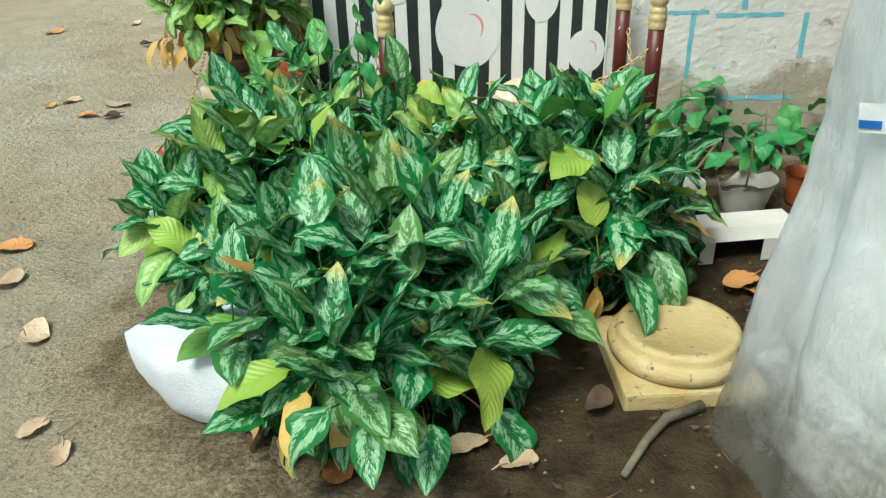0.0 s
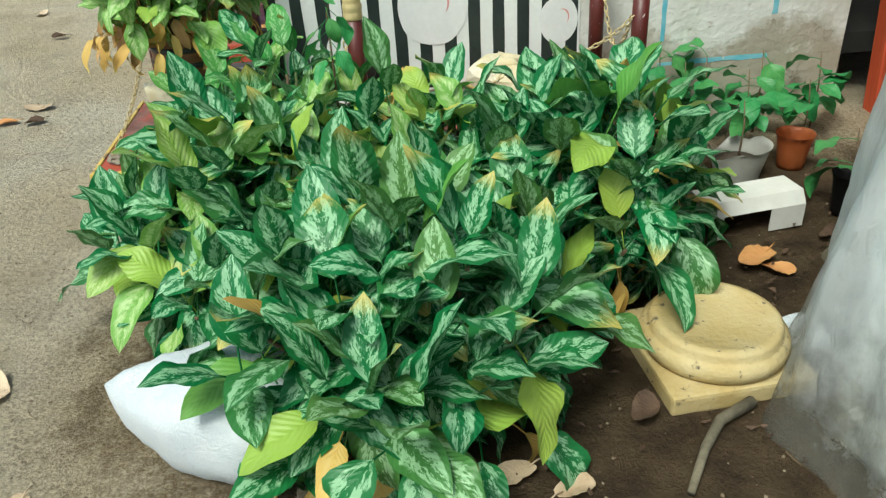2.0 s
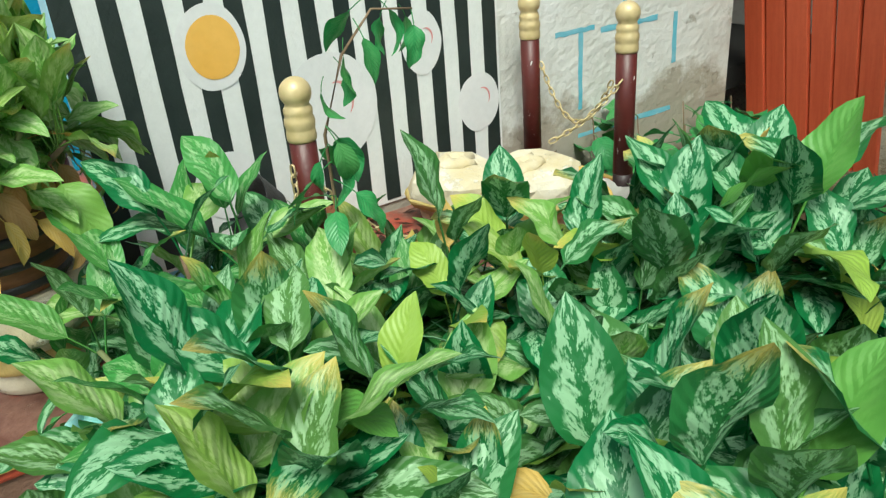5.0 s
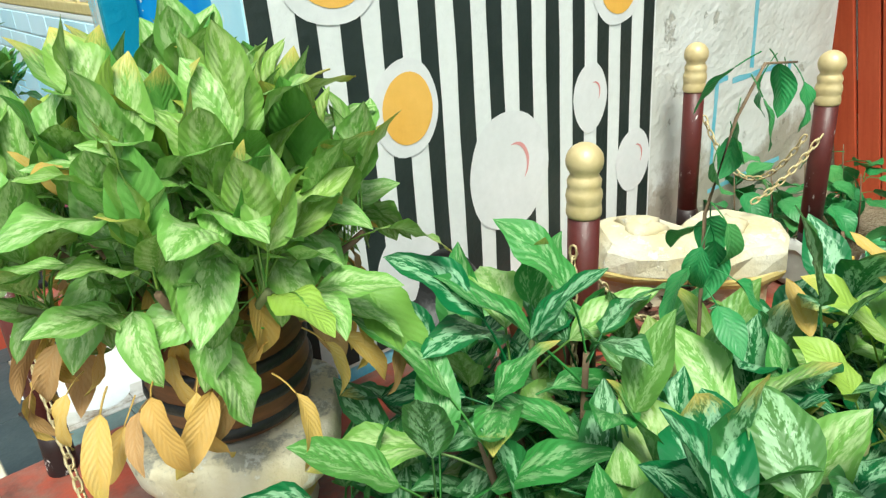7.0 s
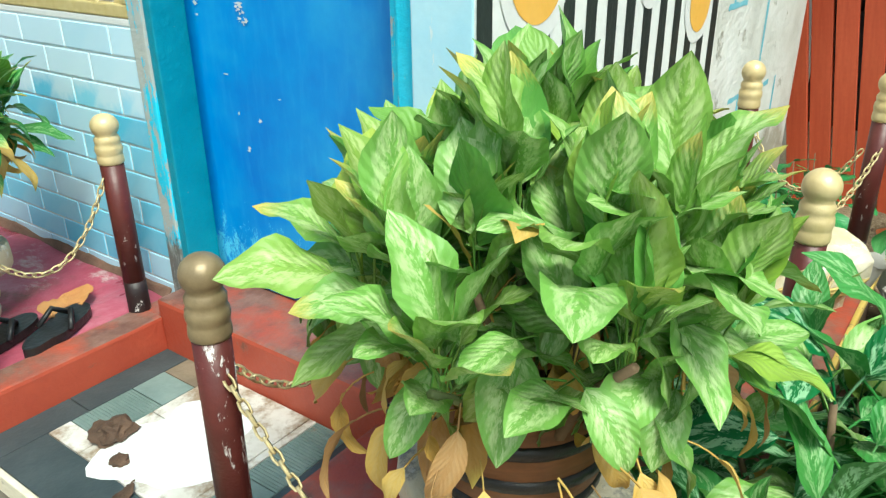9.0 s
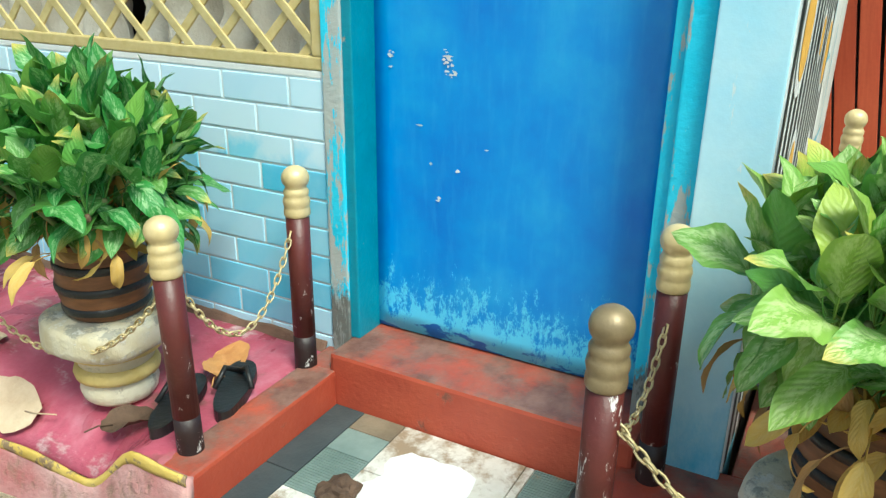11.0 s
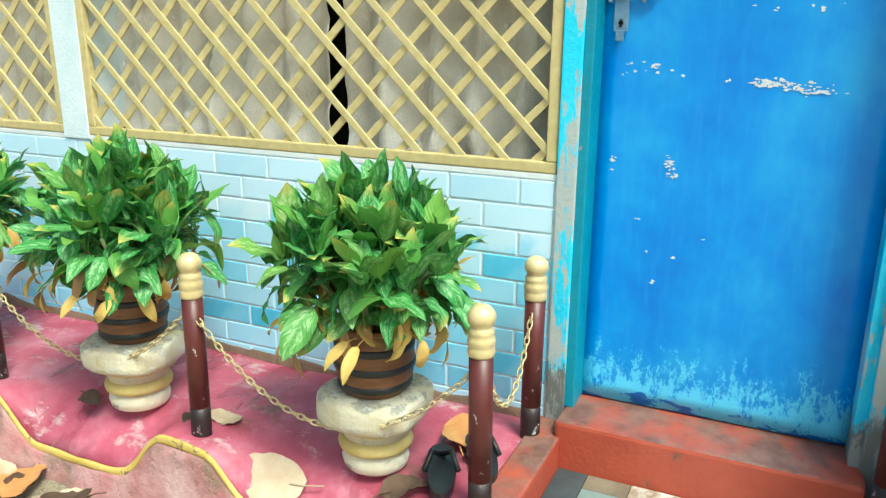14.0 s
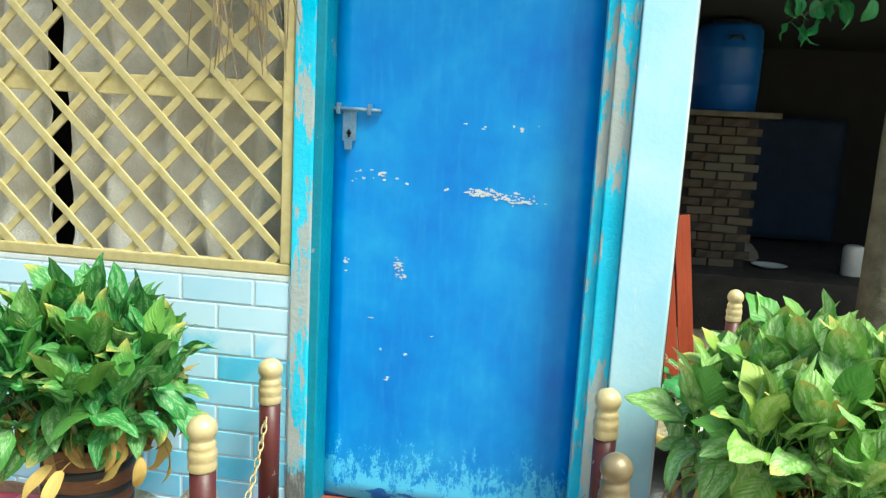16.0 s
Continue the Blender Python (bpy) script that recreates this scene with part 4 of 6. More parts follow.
# ---- posts ----
def make_post():
    p = thing("rope_post", "maroon wooden barrier post with turned gold finial", "post", (0, 0, 0), "posts round the plinth")
    part("foot", lathe([(0.031, -0.02), (0.0312, 0.0), (0.0308, 0.06), (0.0306, 0.105)], 20), POSTBLACK, p, "black painted foot")
    part("shaft", lathe([(0.0305, 0.104), (0.0305, 0.3), (0.031, 0.47)], 20), POSTRED, p)
    prof = [(0.032, 0.468), (0.034, 0.472), (0.0345, 0.478), (0.0335, 0.49), (0.0325, 0.493), (0.0335, 0.498), (0.0355, 0.508), (0.034, 0.518), (0.031, 0.523), (0.0325, 0.53), (0.033, 0.538), (0.029, 0.545), (0.0265, 0.55)]
    for i in range(1, 12):
        t = -0.62 + (math.pi / 2 + 0.62) * i / 11
        prof.append((max(0.0005, 0.036 * math.cos(t)), 0.574 + 0.034 * math.sin(t)))
    return p, prof


post0, prof0 = make_post()
ball = part("finial", lathe(prof0, 24), GOLD, post0, "gold painted turned finial")
spots = {"A": (0.318, -0.507), "B": (1.315, -0.107), "C": (1.37, -0.48), "D": (-0.566, 0.166), "E": (-0.124, 1.125), "F": (-0.572, 1.11), "G": (-0.572, 2.038), "H": (-0.125, 0.157), "I": (-0.575, 2.97)}
TALL = {"A": 1.03, "B": 1.04, "C": 1.035, "E": 0.95, "F": 0.945, "G": 0.97, "I": 0.97}
posts = {}
for k, (name, (x, y)) in enumerate(spots.items()):
    m = pose(x, y, 0.256 if name in "FE" else 0.252 if name in "GI" else 0.24, random.uniform(-0.8, 0.8), random.uniform(-0.8, 0.8), k * 40) @ Matrix.Diagonal((1, 1, TALL.get(name, 1.0), 1))
    if k == 0:
        posts[name], first = post0, m
    else:
        posts[name] = copy_thing(post0, m)
post0.matrix_basis = first
old = lathe(prof0, 24)
for o in posts["D"].children:
    if o.name.startswith("finial"):
        o.data = mesh_of("finial", old, OLDGOLD)
        tagged(o, "finial with tarnished brown gold paint")
    elif o.name.startswith("shaft"):
        o.data = mesh_of("shaft", lathe([(0.0305, 0.104), (0.0305, 0.3), (0.031, 0.47)], 20), POSTFLAKED)
        tagged(o, "maroon shaft flaked to white under the finial")
tagged(posts["D"], "maroon post with a tarnished finial and flaked paint by the landing")


def link_mesh():
    bm = bmesh.new()
    pts = []
    for i in range(8):
        a = 2 * math.pi * i / 8
        pts.append(Vector((0.0085 * math.cos(a) + (0.0065 if math.cos(a) > 0.1 else -0.0065 if math.cos(a) < -0.1 else 0), 0.0075 * math.sin(a), 0)))
    rings = []
    for i in range(8):
        d = (pts[(i + 1) % 8] - pts[i - 1]).normalized()
        sd = Vector((-d.y, d.x, 0))
        rings.append([bm.verts.new(pts[i] + (sd * math.cos(2 * math.pi * k / 3) + Vector((0, 0, 1)) * math.sin(2 * math.pi * k / 3)) * 0.003) for k in range(3)])
    for i in range(8):
        for k in range(3):
            bm.faces.new((rings[i][k], rings[(i + 1) % 8][k], rings[(i + 1) % 8][(k + 1) % 3], rings[i][(k + 1) % 3]))
    return mesh_of("link", bm, CHAINGOLD)


LINK = link_mesh()


def chain(a, b, sag):
    """A chain between two points that hangs down by sag in the middle."""
    a, b = Vector(a), Vector(b)
    c = thing("chain", "gilded steel chain slung between barrier posts", "chain", tuple(a), "chains between the posts")
    fine = [a.lerp(b, t / 200) - Vector((0, 0, sag * 4 * (t / 200) * (1 - t / 200))) for t in range(201)]
    run, prev, nxt, k = 0.0, fine[0], 0.0, 0
    for i in range(1, 201):
        run += (fine[i] - fine[i - 1]).length
        if run >= nxt:
            d = (fine[min(i + 2, 200)] - fine[max(i - 2, 0)]).normalized()
            q = d.to_track_quat("X", "Z").to_matrix().to_4x4()
            m = Matrix.Translation(fine[i] - a) @ q @ Matrix.Rotation(radians(35 + 90 * (k % 2)), 4, "X")
            ob = new("link", LINK)
            ob.parent = c
            ob.matrix_basis = m
            nxt += 0.0235
            k += 1
    return c


def at_post(n, dx, dy, h=0.64):
    return (spots[n][0] + dx, spots[n][1] + dy, h)


chain(at_post("G", -0.01, -0.033), at_post("F", -0.01, 0.033), 0.24)
chain(at_post("I", -0.01, -0.033), at_post("G", -0.01, 0.033), 0.22)
chain(at_post("F", 0.033, 0.0), at_post("E", -0.033, 0.0, 0.66), 0.18)
chain(at_post("D", 0.033, 0.0), at_post("H", -0.033, 0.0), 0.12)
chain(at_post("D", 0.0, -0.033), (-0.62, -0.5, 0.3), 0.06)
chain(at_post("B", 0.02, -0.03), at_post("C", -0.02, 0.033), 0.16)
chain(at_post("C", -0.033, -0.01), (1.13, -0.43, 0.5), 0.02)
chain(at_post("A", -0.033, -0.01, 0.66), (0.27, -0.535, 0.26), 0.01)
chain(at_post("A", 0.033, 0.0, 0.6), (0.86, -0.5, 0.48), 0.16)


# ---- leaves and plants ----
def leaf_mesh(name, material, bend, fold, wave, width, stalk, seed, twist=0.0):
    """One blade on its stalk, along +Y from the origin, one unit long in the blade."""
    bm = bmesh.new()
    uv = bm.loops.layers.uv.new("UVMap")
    ns, nc = 10, 4
    y, z, ang = 0.0, 0.0, 0.0
    # stalk
    pts = [Vector((0, 0, 0))]
    for i in range(3):
        y += stalk / 3 * math.cos(ang)
        z += stalk / 3 * math.sin(ang)
        ang -= bend * 0.12
        pts.append(Vector((0, y, z)))
    rings = [[bm.verts.new(p + Vector((0.014 * math.cos(2.094 * k), 0, 0.014 * math.sin(2.094 * k)))) for k in range(3)] for p in pts]
    for p, q in zip(rings, rings[1:]):
        for k in range(3):
            f = bm.faces.new((p[k], p[(k + 1) % 3], q[(k + 1) % 3], q[k]))
            for lp in f.loops:
                lp[uv].uv = (0.5, 0.02)
    rows = []
    for i in range(ns + 1):
        v = i / ns
        w = width * (math.sin(math.pi * min(1, v ** 0.8)) ** 0.72 * (1 - 0.4 * v ** 9) if 0 < v < 1 else 0.0) + 0.003
        tw = twist * v
        row = []
        for j in range(nc + 1):
            s = (j / nc - 0.5) * 2
            dz = fold * abs(s) * w + wave * 1.5 * w * math.sin(v * 11 + seed + (1.7 if s > 0 else 0)) * s * s + 0.03 * noise.noise((v * 4, s * 2, seed))
            nx, nz = s * w * math.cos(tw) - dz * math.sin(tw), s * w * math.sin(tw) + dz * math.cos(tw)
            row.append(bm.verts.new((nx, y - nz * math.sin(ang), z + nz * math.cos(ang))))
        rows.append(row)
        y += math.cos(ang) / ns
        z += math.sin(ang) / ns
        ang -= bend / ns
    for i in range(ns):
        for j in range(nc):
            f = bm.faces.new((rows[i][j], rows[i][j + 1], rows[i + 1][j + 1], rows[i + 1][j]))
            for lp, (a, b) in zip(f.loops, ((j, i), (j + 1, i), (j + 1, i + 1), (j, i + 1))):
                lp[uv].uv = (a / nc, b / ns)
    return mesh_of(name, bm, material)


SHAPES = [(0.5, 0.18, 0.10, 0.2, 0.45, 0.0), (0.9, 0.10, 0.16, 0.22, 0.5, 0.35), (1.3, 0.25, 0.08, 0.19, 0.4, -0.3), (0.25, 0.3, 0.12, 0.21, 0.5, 0.2), (1.8, 0.12, 0.2, 0.2, 0.45, -0.5)]
CACHE = {}


def leaf_data(mt, k, wide=1.0):
    key = (mt.name, k, wide)
    if key not in CACHE:
        b, f, w, wd, st, tw = SHAPES[k]
        CACHE[key] = leaf_mesh("leaf", mt, b, f, w, wd * wide, st, k * 2.3 + len(mt.name), tw)
    return CACHE[key]


def add_leaf(plant, base, az, el, roll, size, mt, k, wide=1.0):
    ob = new("leaf", leaf_data(mt, k, wide))
    ob.parent = plant
    ob.matrix_basis = Matrix.Translation(base) @ Matrix.Rotation(az, 4, "Z") @ Matrix.Rotation(el, 4, "X") @ Matrix.Rotation(roll, 4, "Y") @ Matrix.Scale(size, 4)
    return ob


def bush(name, label, loc, stems, spread, per, size, height, mats, seed, group="", dead=0.1, wide=1.0, low=-30, tall=84, category="plant", upright=1.0, inner=0, hang=0):
    """A clump of leafy stems. stems: their number; spread: radius of the clump; per: leaves a stem; height: of the stems."""
    rg = random.Random(seed)
    p = thing(name, label, category, loc, group)
    for s in range(stems):
        a = s * 2.4 + rg.uniform(-0.4, 0.4)
        r = spread * math.sqrt((s + 0.3) / stems)
        foot = Vector((r * 0.35 * math.cos(a), r * 0.35 * math.sin(a), 0))
        h = height * (1.05 - 0.55 * (r / max(spread, 1e-3)) ** 2) * rg.uniform(0.88, 1.1)
        top = Vector((r * math.cos(a), r * math.sin(a), h))
        mid = foot.lerp(top, 0.55) + Vector((0, 0, 0.06 * h))
        part("stem", tube(bmesh.new(), [foot - Vector((0, 0, 0.02)), foot.lerp(mid, 0.5), mid, top], 0.009, 0.006, 6), rg.choice((STEM, BROWNSTEM)), p)
        lean = (top - mid).normalized()
        for i in range(per):
            f = (i + 0.5) / per
            az = i * 2.399 + s + rg.uniform(-0.3, 0.3)
            el = radians(tall - (tall - low) * f ** upright + rg.uniform(-10, 10))
            outw = math.cos(az + math.pi / 2 - a) if r > 0.04 else 0
            el -= radians(14) * outw * (r / max(spread, 1e-3))
            base = top.lerp(mid, f * 0.85) + Vector((0, 0, 0.01))
            x = rg.random()
            if f > 0.66 and rg.random() < dead * 2.0:
                mt, el, kk = rg.choice((LEAF_YELLOW, LEAF_YELLOW, LEAF_BROWN)), radians(rg.uniform(-75, -25)), rg.choice((2, 4))
            else:
                acc = 0
                for mt, wgt in mats:
                    acc += wgt
                    if x <= acc:
                        break
                kk = rg.choice((0, 1, 3)) if el > radians(45) else rg.choice((0, 1, 2, 4))
            add_leaf(p, base, az, el, rg.uniform(-0.5, 0.5), (0.8 if mt in (LEAF_YELLOW, LEAF_BROWN) else 1.0) * size * rg.uniform(0.75, 1.15) * (1.0 + 0.1 * f), mt, kk, wide * (0.75 if mt in (LEAF_YELLOW, LEAF_BROWN) else 1.0))
    for i in range(hang):
        # withered leaves that hang over the rim of the pot
        a = i * 2.4 + rg.uniform(-0.4, 0.4)
        dry = i % 3 < 2 if category == "plant" and name == "potted_bush" else i % 2 == 0
        r, z = (rg.uniform(0.13, max(0.17, spread * 0.95)), rg.uniform(0.02, 0.12)) if dry else (rg.uniform(0.1, spread * 0.95), rg.uniform(0.08, 0.22))
        if not dry:
            add_leaf(p, Vector((r * math.cos(a), r * math.sin(a), z + 0.06)), a - math.pi / 2 + rg.uniform(-0.6, 0.6), radians(rg.uniform(-55, -5)), rg.uniform(-0.5, 0.5), size * rg.uniform(0.85, 1.1), mats[0][0], rg.choice((0, 1, 2)), wide)
            continue
        add_leaf(p, Vector((r * math.cos(a), r * math.sin(a), z)), a - math.pi / 2 + rg.uniform(-0.5, 0.5), radians(rg.uniform(-35, 15)), rg.uniform(-0.7, 0.7), size * rg.uniform(0.65, 1.0), rg.choice((LEAF_YELLOW, LEAF_YELLOW, LEAF_BROWN)), rg.choice((2, 4)), 0.8)
    if inner:
        # the thick of the foliage, too crowded to tell leaf from leaf
        verts, faces, uvs = [], [], []
        for i in range(inner):
            a, r = rg.uniform(0, 6.283), spread * math.sqrt(rg.random()) * 0.8
            h = height * (1.0 - 0.5 * (r / spread) ** 2) * rg.uniform(0.35, 0.95)
            m = Matrix.Translation((r * math.cos(a), r * math.sin(a), h)) @ Matrix.Rotation(rg.uniform(0, 6.283), 4, "Z") @ Matrix.Rotation(radians(rg.uniform(-25, 75)), 4, "X") @ Matrix.Rotation(rg.uniform(-0.6, 0.6), 4, "Y") @ Matrix.Scale(size * rg.uniform(0.7, 1.0), 4)
            src = leaf_data(mats[0][0], rg.choice((0, 1, 2, 3)), wide)
            k = len(verts)
            verts.extend(m @ v.co for v in src.vertices)
            faces.extend(tuple(k + q for q in f.vertices) for f in src.polygons)
            uvs.extend(tuple(d.uv) for d in src.uv_layers[0].data)
        me = bpy.data.meshes.new("inner_foliage")
        me.from_pydata(verts, [], faces)
        lay = me.uv_layers.new(name="UVMap")
        lay.data.foreach_set("uv", [c for q in uvs for c in q])
        me.materials.append(mats[0][0])
        me.shade_smooth()
        tagged(part("inner_foliage", me, None, p), kind="stuff")
    return p


DARKMIX = [(LEAF_SILVER, 0.87), (LEAF_YOUNG, 0.07), (LEAF_PLAIN, 0.04), (LEAF_YELLOW, 0.02)]
PALEMIX = [(LEAF_SILVER, 0.7), (LEAF_LIME, 0.16), (LEAF_YOUNG, 0.09), (LEAF_PLAIN, 0.03), (LEAF_YELLOW, 0.02)]
LIMEMIX = [(LEAF_LIME, 0.8), (LEAF_YOUNG, 0.06), (LEAF_PLAIN, 0.12), (LEAF_YELLOW, 0.02)]
GREENMIX = [(LEAF_GREEN, 0.68), (LEAF_PLAIN, 0.27), (LEAF_LIME, 0.03), (LEAF_YELLOW, 0.02)]
bush("leafy_bush", "low bush of silver banded green leaves beside a white sack", (0.38, -1.69, 0.0), 30, 0.445, 12, 0.203, 0.42, DARKMIX, 11, "bushes in the yard", dead=0.16, wide=1.25, inner=150, hang=30)
bush("leafy_bush", "spreading bush of silver banded leaves with yellow tips in the sand", (-0.04, -1.15, 0.0), 29, 0.41, 13, 0.19, 0.46, PALEMIX, 23, "bushes in the yard", dead=0.2, wide=1.22, inner=150, hang=18)
bush("leafy_bush", "dense bush of silver banded leaves beside broken pots", (1.0, -1.18, 0.0), 26, 0.36, 12, 0.198, 0.53, DARKMIX, 37, "bushes in the yard", dead=0.16, wide=1.22, inner=120, hang=16)
bush("leafy_bush", "bush of pale banded leaves below the painted wall", (0.48, -1.0, 0.0), 18, 0.32, 12, 0.17, 0.5, PALEMIX, 41, "bushes in the yard", dead=0.2, wide=1.22, inner=90)
bush("thin_leafy_plant", "sparse plant with narrow drooping banded leaves by the plinth", (0.04, -0.72, 0.0), 24, 0.42, 10, 0.18, 0.54, [(LEAF_SILVER, 0.5), (LEAF_GREEN, 0.42), (LEAF_LIME, 0.08)], 53, "", 0.16, 1.0, inner=150, hang=14)


# ---- potted plants on column capitals ----
def pedestal(loc, turn, group, wide=1.0):
    p = thing("column_capital", "weathered cream and yellow plaster capital used as a plant stand", "plant stand", loc, group)
    part("base", lathe([(0.104, 0), (0.112, 0.008), (0.118, 0.03), (0.112, 0.05), (0.108, 0.06)], 30, 0.03, 1), CREAM, p)
    part("ring", lathe([(0.109, 0.058), (0.126, 0.066), (0.13, 0.08), (0.124, 0.094), (0.112, 0.102)], 30, 0.03, 2), CAPYEL, p, "yellow painted ring")
    part("neck", lathe([(0.112, 0.1), (0.116, 0.115), (0.128, 0.128), (0.132, 0.14)], 30, 0.03, 3), CREAM, p)
    part("ring", lathe([(0.132, 0.136), (0.147, 0.14), (0.153, 0.146), (0.152, 0.152), (0.148, 0.156)], 30, 0.05, 4), CAPYEL, p, "yellow painted ring")
    part("top", lathe([(0.146, 0.153), (0.164, 0.157), (0.174, 0.168), (0.178, 0.185), (0.178, 0.222), (0.175, 0.234), (0.167, 0.239), (0.13, 0.24), (0.02, 0.238)], 32, 0.09, 5 + turn, square=3.2), CAPTOP, p, "chipped cream top slab crusted with dirt", smooth=True)
    p.rotation_euler = (0, 0, radians(turn))
    p.scale = (wide, wide, 1.0)
    return p


def pot(loc, group, wide=1.0):
    p = thing("barrel_pot", "brown barrel shaped clay pot with black hoops", "plant pot", loc, group)
    part("body", lathe([(0.095, 0), (0.112, 0.012), (0.128, 0.06), (0.132, 0.1), (0.128, 0.15), (0.118, 0.19), (0.123, 0.205), (0.118, 0.208), (0.108, 0.2), (0.105, 0.18), (0.02, 0.178)], 32, 0.015, 2), BARREL, p)
    for z, r in ((0.035, 0.1215), (0.09, 0.1325), (0.145, 0.1295)):
        part("hoop", lathe([(r - 0.003, z - 0.011), (r + 0.003, z - 0.009), (r + 0.004, z), (r + 0.003, z + 0.009), (r - 0.003, z + 0.011)], 32, 0.015, 2, cap=False), BLACKBAND, p, "black hoop")
    part("soil", lathe([(0.104, 0.17), (0.104, 0.186), (0.06, 0.192), (0.005, 0.195)], 20, 0.05), SOIL, p)
    p.scale = (wide, wide, 1.0)
    return p


for k, (x, y, mix, seed, lab) in enumerate([(-0.45, 1.488, GREENMIX, 61, "potted bush of deep green leaves against blue bricks"), (-0.465, 2.4, GREENMIX, 72, "potted bush of broad deep green leaves under the lattice"),
                                           (-0.465, 3.33, GREENMIX, 83, "potted green bush at the end of the plinth"), (-0.32, -0.25, LIMEMIX, 97, "large potted bush of lime mottled leaves beside the door")]):
    pedestal((x, y, 0.242), 17 * k, "capitals under the pots", 0.84 if k < 3 else 1.0)
    pot((x, y, 0.478), "barrel pots on the capitals", 0.86 if k < 3 else 1.08)
    if k < 3:
        bush("potted_bush", lab, (x, y, 0.665), 30, 0.25, 14, 0.132, 0.27, mix, seed, "potted bushes", 0.22, 1.05, -14, 92, "plant", 1.8, 140, 44)
    else:
        bush("potted_bush", lab, (x - 0.03, y - 0.04, 0.665), 28, 0.275, 15, 0.138, 0.3, mix, seed, "potted bushes", 0.24, 1.25, -14, 94, "plant", 2.1, 200, 60)


# ---- yard: sack, plastic bundle, plaster base, broken pots ----
def sack():
    bm = bmesh.new()
    bmesh.ops.create_uvsphere(bm, u_segments=80, v_segments=48, radius=1)
    for v in bm.verts:
        x, y, z = v.co
        c = [math.copysign(abs(q) ** 0.66, q) for q in (x, y, z)]
        px, py, pz = c[0] * 0.24, c[1] * 0.17, c[2] * 0.14
        if px > 0:
            px *= 0.72
        if px < 0:
            k = (-px / 0.24) ** 2
            px -= 0.13 * k * max(0, 1 - abs(c[1]) * 0.8)
            py *= 1 - 0.35 * k
            pz *= 1 - 0.45 * k
        pz += 0.014 * noise.noise((px * 9, py * 9, pz * 9)) + 0.01 * noise.noise((px * 22, py * 22, pz * 22)) + 0.004 * noise.noise((px * 60, py * 60, pz * 60))
        py += 0.012 * noise.noise((px * 7, pz * 9, 4))
        v.co = (px, py, max(pz, -0.118))
    return bm


ob = solid("sack", sack(), SACK, "full white woven sack lying in the sand under the bush", "sack", "", True, (-0.03, -1.79, 0.115))
ob.rotation_euler = (0, 0, radians(-18))


def bundle():
    p = thing("wrapped_bundle", "tall bundle wrapped in loose milky plastic sheeting", "bundle", (1.735, -2.055, 0))
    def skin(u, v, out=1.0):
        a = 2 * math.pi * u
        z = 1.45 * v
        r = (0.465 - 0.09 * min(1, v * 2.0) - 0.02 * v) * (1 if v < 0.93 else 1 - ((v - 0.93) / 0.07) ** 2 * 0.6)
        r += 0.022 * math.sin(a * 9 + 2 * v + 3 * noise.noise((math.cos(a), math.sin(a), v * 2))) * (1 - 0.5 * v) + 0.035 * noise.noise((math.cos(a) * 2.5, math.sin(a) * 2.5, z * 2.2)) + 0.012 * noise.noise((math.cos(a) * 9, math.sin(a) * 9, z * 2)) + 0.006 * noise.noise((math.cos(a) * 5, math.sin(a) * 5, z * 14)) + 0.004 * noise.noise((math.cos(a) * 14, math.sin(a) * 14, z * 12))
        return (out * r * math.cos(a), out * r * math.sin(a), 0.0 + z * (1 if out == 1 else 0.97) - 0.01)
    bm = sheet(skin, 160, 90)
    bmesh.ops.remove_doubles(bm, verts=bm.verts, dist=0.0005)
    bmesh.ops.holes_fill(bm, edges=[e for e in bm.edges if e.is_boundary and all(v.co.z > 1 for v in e.verts)])
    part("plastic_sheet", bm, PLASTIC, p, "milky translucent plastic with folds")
    def stack(u, v):
        a, z = 2 * math.pi * u, 1.4 * v
        q = (math.cos(a), math.sin(a))
        r = (0.325 + 0.01 * noise.noise((q[0] * 2, q[1] * 2, z * 3))) * (1 if v < 0.95 else 1 - ((v - 0.95) / 0.05) ** 2 * 0.5)
        ph = z / 0.17 + 0.5 * noise.noise((q[0] * 1.5, q[1] * 1.5, z * 1.5))
        r -= 0.012 * abs(math.cos(math.pi * ph)) ** 9
        r += 0.006 * noise.noise((q[0] * 12, q[1] * 12, z * 7)) + 0.004 * noise.noise((q[0] * 5, q[1] * 5, z * 26))
        return (r * q[0], r * q[1], z)
    part("wrapped_stack", sheet(stack, 120, 150), WRAP, p, "white plastic wrapped stack with level creases")
    lab = lambda y0, y1, z0, z1, d: sheet(lambda u, v: (0.0, y0 + (y1 - y0) * u, z0 + (z1 - z0) * v), 2, 2, 0.0015)
    tag = part("printed_label", lab(-0.042, 0.042, -0.026, 0.026, 0), WHITEBIT, p, "printed label with blue and red blocks", smooth=False)
    bar = part("label_bar", lab(-0.01, 0.038, -0.018, -0.004, 0), BLUEPL, tag, smooth=False)
    bar.location.x = -0.003
    bar = part("label_bar", lab(-0.036, -0.024, -0.016, 0.014, 0), ORANGE, tag, smooth=False)
    bar.location.x = -0.003
    an = radians(201)
    tag.location = (0.41 * math.cos(an), 0.41 * math.sin(an), 0.94)
    tag.rotation_euler = (radians(-14), radians(4), an + math.pi)
    return p


bundle()

